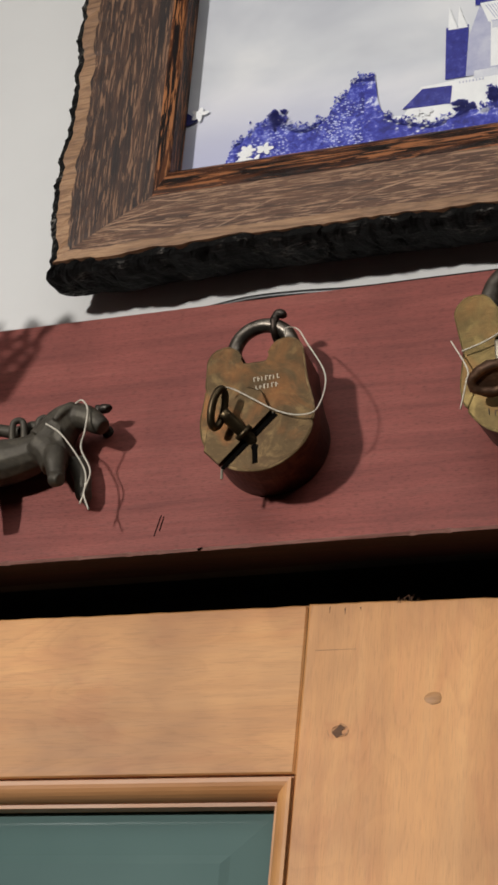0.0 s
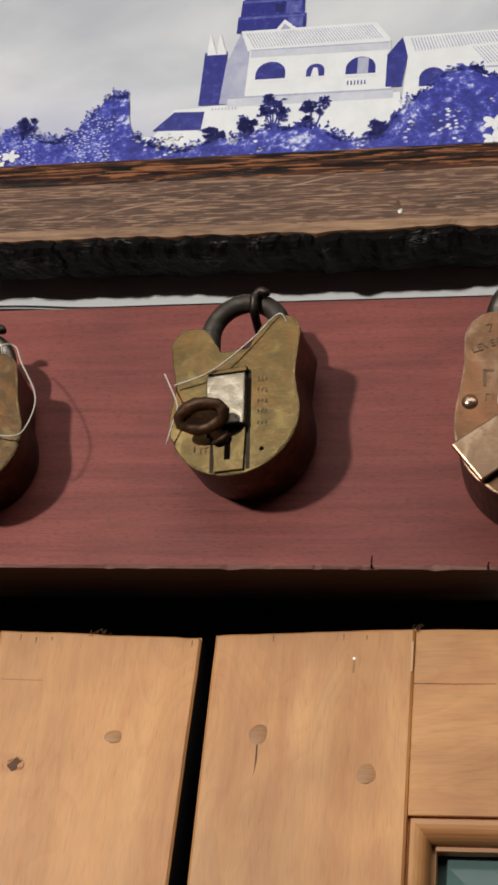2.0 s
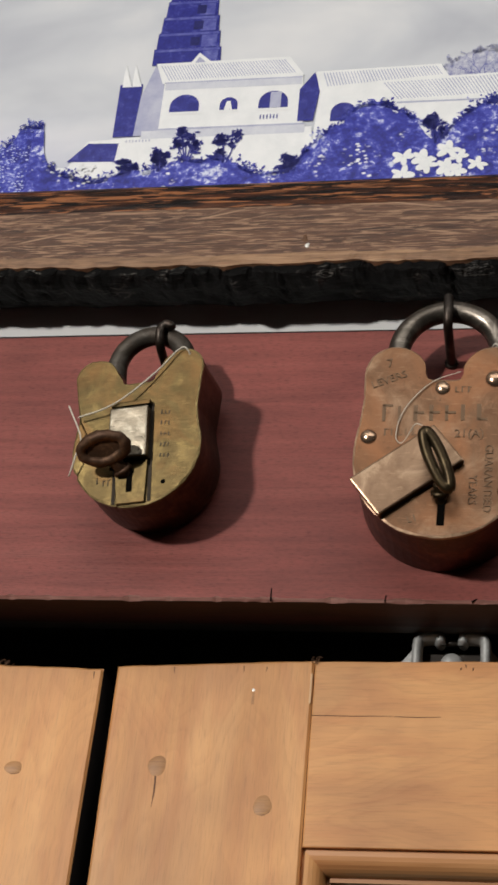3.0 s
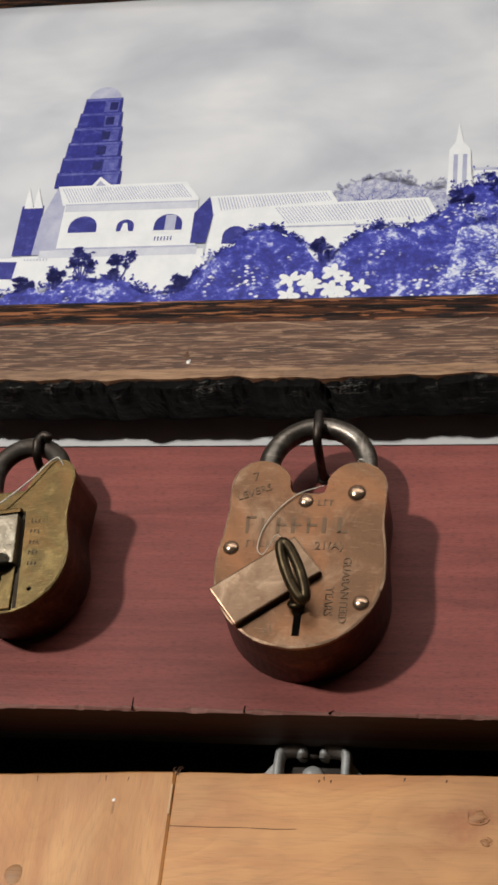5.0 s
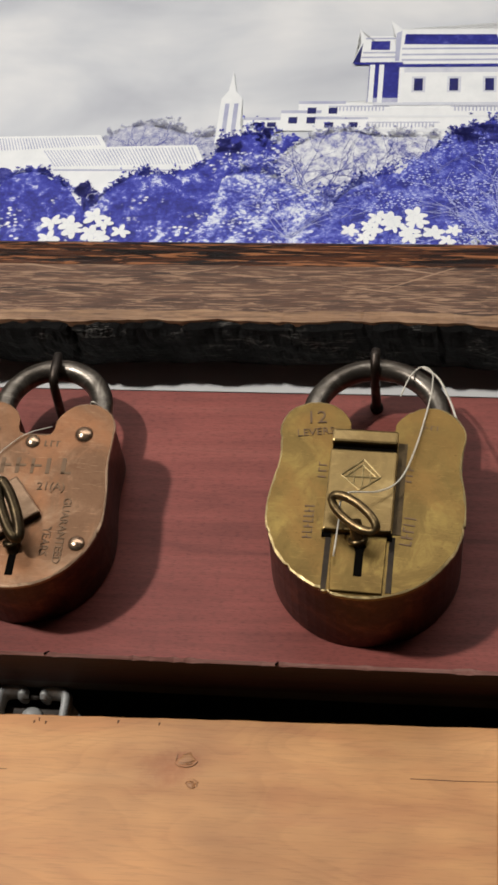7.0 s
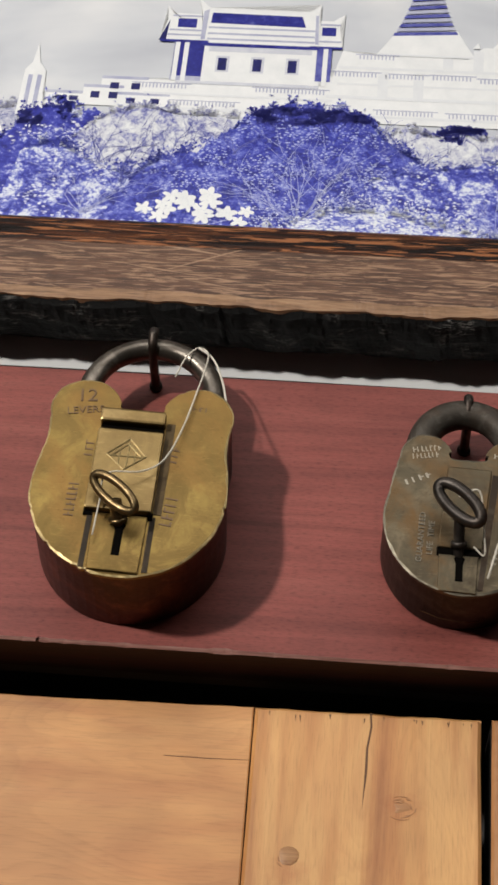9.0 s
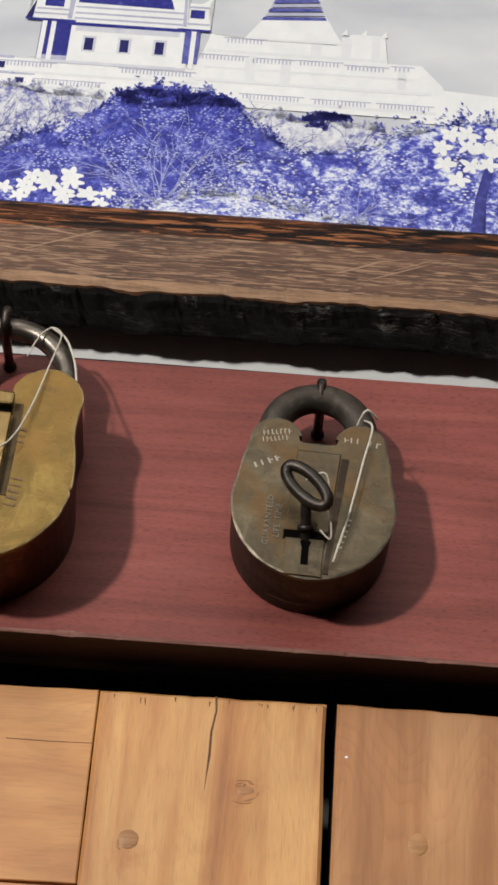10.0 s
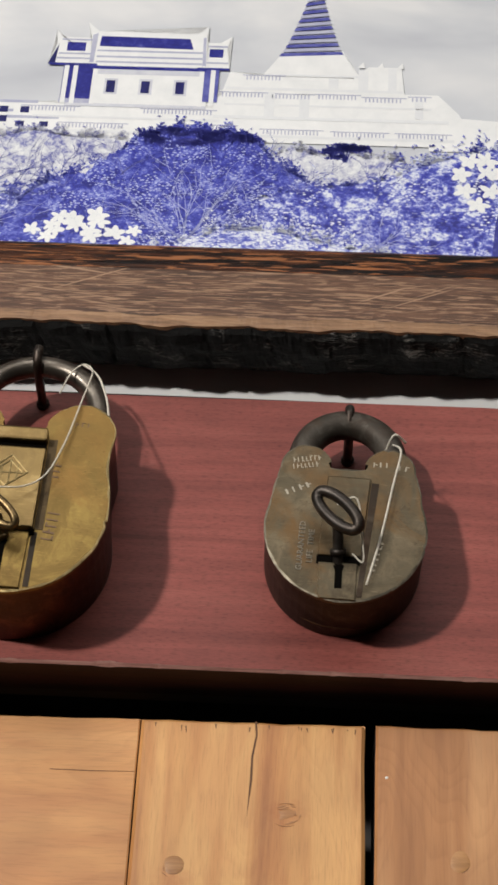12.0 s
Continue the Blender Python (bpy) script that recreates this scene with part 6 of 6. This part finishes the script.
def figural_padlock():
    """The lock cast as a four-legged beast; only its fore part stands near."""
    bm = bmesh.new()

    def lump(pts, radius, squash=1.0):
        own = tube([(x, y, z) for x, y, z in pts], 1.0, 14, 5, None, radius)
        for v in own.verts:
            v.co.y = -0.016 + (v.co.y + 0.016) * squash
        join(bm, own)

    lump([(-0.525, -0.016, 0.064), (-0.49, -0.016, 0.060), (-0.455, -0.016, 0.056), (-0.432, -0.016, 0.061), (-0.416, -0.016, 0.066)], lambda t: 0.0132 + 0.0022 * math.sin(5.4 * t + 0.4))
    lump([(-0.430, -0.020, 0.062), (-0.423, -0.021, 0.055), (-0.419, -0.022, 0.046)], lambda t: 0.0105 - 0.003 * t)
    lump([(-0.428, -0.017, 0.064), (-0.420, -0.018, 0.076), (-0.413, -0.018, 0.081)], lambda t: 0.0130 - 0.0042 * t)
    lump([(-0.417, -0.018, 0.081), (-0.406, -0.020, 0.078), (-0.398, -0.020, 0.073), (-0.394, -0.020, 0.070)], lambda t: 0.0088 - 0.0042 * t)
    lump([(-0.413, -0.024, 0.083), (-0.417, -0.028, 0.078), (-0.420, -0.029, 0.072)], lambda t: 0.0038 - 0.0018 * t)
    lump([(-0.419, -0.024, 0.054), (-0.417, -0.026, 0.046), (-0.4155, -0.025, 0.039), (-0.4145, -0.026, 0.035)], lambda t: 0.0068 - 0.0026 * t)
    lump([(-0.4160, -0.0265, 0.0355), (-0.4105, -0.0285, 0.0335)], lambda t: 0.0047 - 0.001 * t)
    lump([(-0.412, -0.010, 0.056), (-0.407, -0.010, 0.044), (-0.405, -0.010, 0.034), (-0.4015, -0.011, 0.0325)], lambda t: 0.0058 - 0.002 * t)
    lump([(-0.466, -0.022, 0.050), (-0.462, -0.022, 0.034), (-0.460, -0.022, 0.020)], lambda t: 0.0075 - 0.003 * t)
    lump([(-0.512, -0.022, 0.052), (-0.516, -0.022, 0.034), (-0.514, -0.022, 0.018)], lambda t: 0.0085 - 0.003 * t)
    lump([(-0.411, -0.017, 0.082), (-0.402, -0.015, 0.0850), (-0.3945, -0.016, 0.0840)], lambda t: 0.0028 - 0.0012 * t)
    raw = link_bm("cast_shape", bm, CAST)
    fuse = raw.modifiers.new("fuse", "REMESH")
    fuse.mode, fuse.voxel_size = "VOXEL", 0.0008
    ease = raw.modifiers.new("ease", "SMOOTH")
    ease.factor, ease.iterations = 0.5, 4
    bpy.context.view_layer.update()
    me = bpy.data.meshes.new_from_object(raw.evaluated_get(bpy.context.evaluated_depsgraph_get()))
    bpy.data.objects.remove(raw)
    me.materials.clear()
    me.materials.append(CAST)
    for p in me.polygons:
        p.use_smooth = True
    ob = new("figural_padlock", me)
    bar = tube([(-0.500, -0.014, 0.068), (-0.47, -0.013, 0.0800), (-0.452, -0.013, 0.0775), (-0.440, -0.013, 0.0800), (-0.424, -0.014, 0.0720)], 0.0036, 12, 6)
    part("shackle", bar, CAST, ob, "", True)
    for x in (-0.450, -0.434):
        part("lug", tube([(x, -0.018, 0.064), (x, -0.022, 0.0775), (x + 0.005, -0.020, 0.0790), (x + 0.007, -0.018, 0.066)], 0.0020, 10, 6), CAST, ob, "", True)
    return tagged(ob, "dark bronze padlock cast as a four-legged beast", "padlock", "padlocks on the board")


figural_padlock()
screw_hook(-0.4010, 0.0800, 0.0160, 0.0050, 0.006)
loop = tube([(-0.4108, -0.026, 0.0842), (-0.4054, -0.029, 0.0838), (-0.4010, -0.029, 0.0771), (-0.4011, -0.028, 0.0640), (-0.4027, -0.026, 0.0540), (-0.3958, -0.024, 0.0400), (-0.3976, -0.024, 0.0270), (-0.3932, -0.024, 0.0160)], 0.0005, 6, 6)
tube([(-0.4249, -0.030, 0.0700), (-0.4135, -0.032, 0.0610), (-0.4038, -0.028, 0.0490), (-0.3985, -0.024, 0.0390), (-0.3976, -0.024, 0.0270), (-0.3990, -0.024, 0.0200)], 0.0005, 6, 6, loop)
tagged(link_bm("string", loop, THREAD, True), "white cotton string looped round the beast-shaped padlock", "string")


def added_lace_shelf():
    """A small unseen wall shelf, added beside the board so its standing lace edging throws a holed shade."""
    shelf = thing("wall_shelf", pose(0, 0, 0), "added unseen white shelf whose lace edging casts shade", "shelf")
    part("shelf_board", box(-0.80, -0.56, -0.085, 0.0203, 0.100, 0.112, 0.001), WALL, shelf)
    rnd = random.Random(5)
    bm = bmesh.new()
    step = 0.0026
    for j in range(31):
        z = 0.112 + j * step
        for i in range(80):
            x = -0.462 - i * step
            du, dv = x + 0.512, z - 0.128
            reach, turn = math.hypot(du, dv), math.atan2(dv, du)
            if x > -0.478 - max(0.0, 0.165 - z) * 0.49 and z < 0.160 or reach > 0.060 + 0.004 * math.cos(18 * turn):
                if x > -0.545:
                    continue
            if 0.030 < reach < 0.054 and z > 0.150 and math.cos(18 * turn) > 0.25:
                continue
            if 0.004 < dv < 0.03 and reach < 0.028 and (i // 2 + j // 2) % 3 == 0 and j % 2:
                continue
            if x <= -0.545 and rnd.random() < 0.12:
                continue
            yy = -0.084 + 0.004 * math.sin(i * 0.3)
            bm.faces.new([bm.verts.new(p) for p in ((x, yy, z), (x - step, yy, z), (x - step, yy, z + step), (x, yy, z + step))])
    bmesh.ops.remove_doubles(bm, verts=bm.verts, dist=0.0002)
    bmesh.ops.solidify(bm, geom=bm.faces[:], thickness=0.0005)
    part("lace_edging", bm, paint_material("white_lace", (0.78, 0.77, 0.74), 300, 0.9), shelf, "white lace edging")
    return shelf


added_lace_shelf()
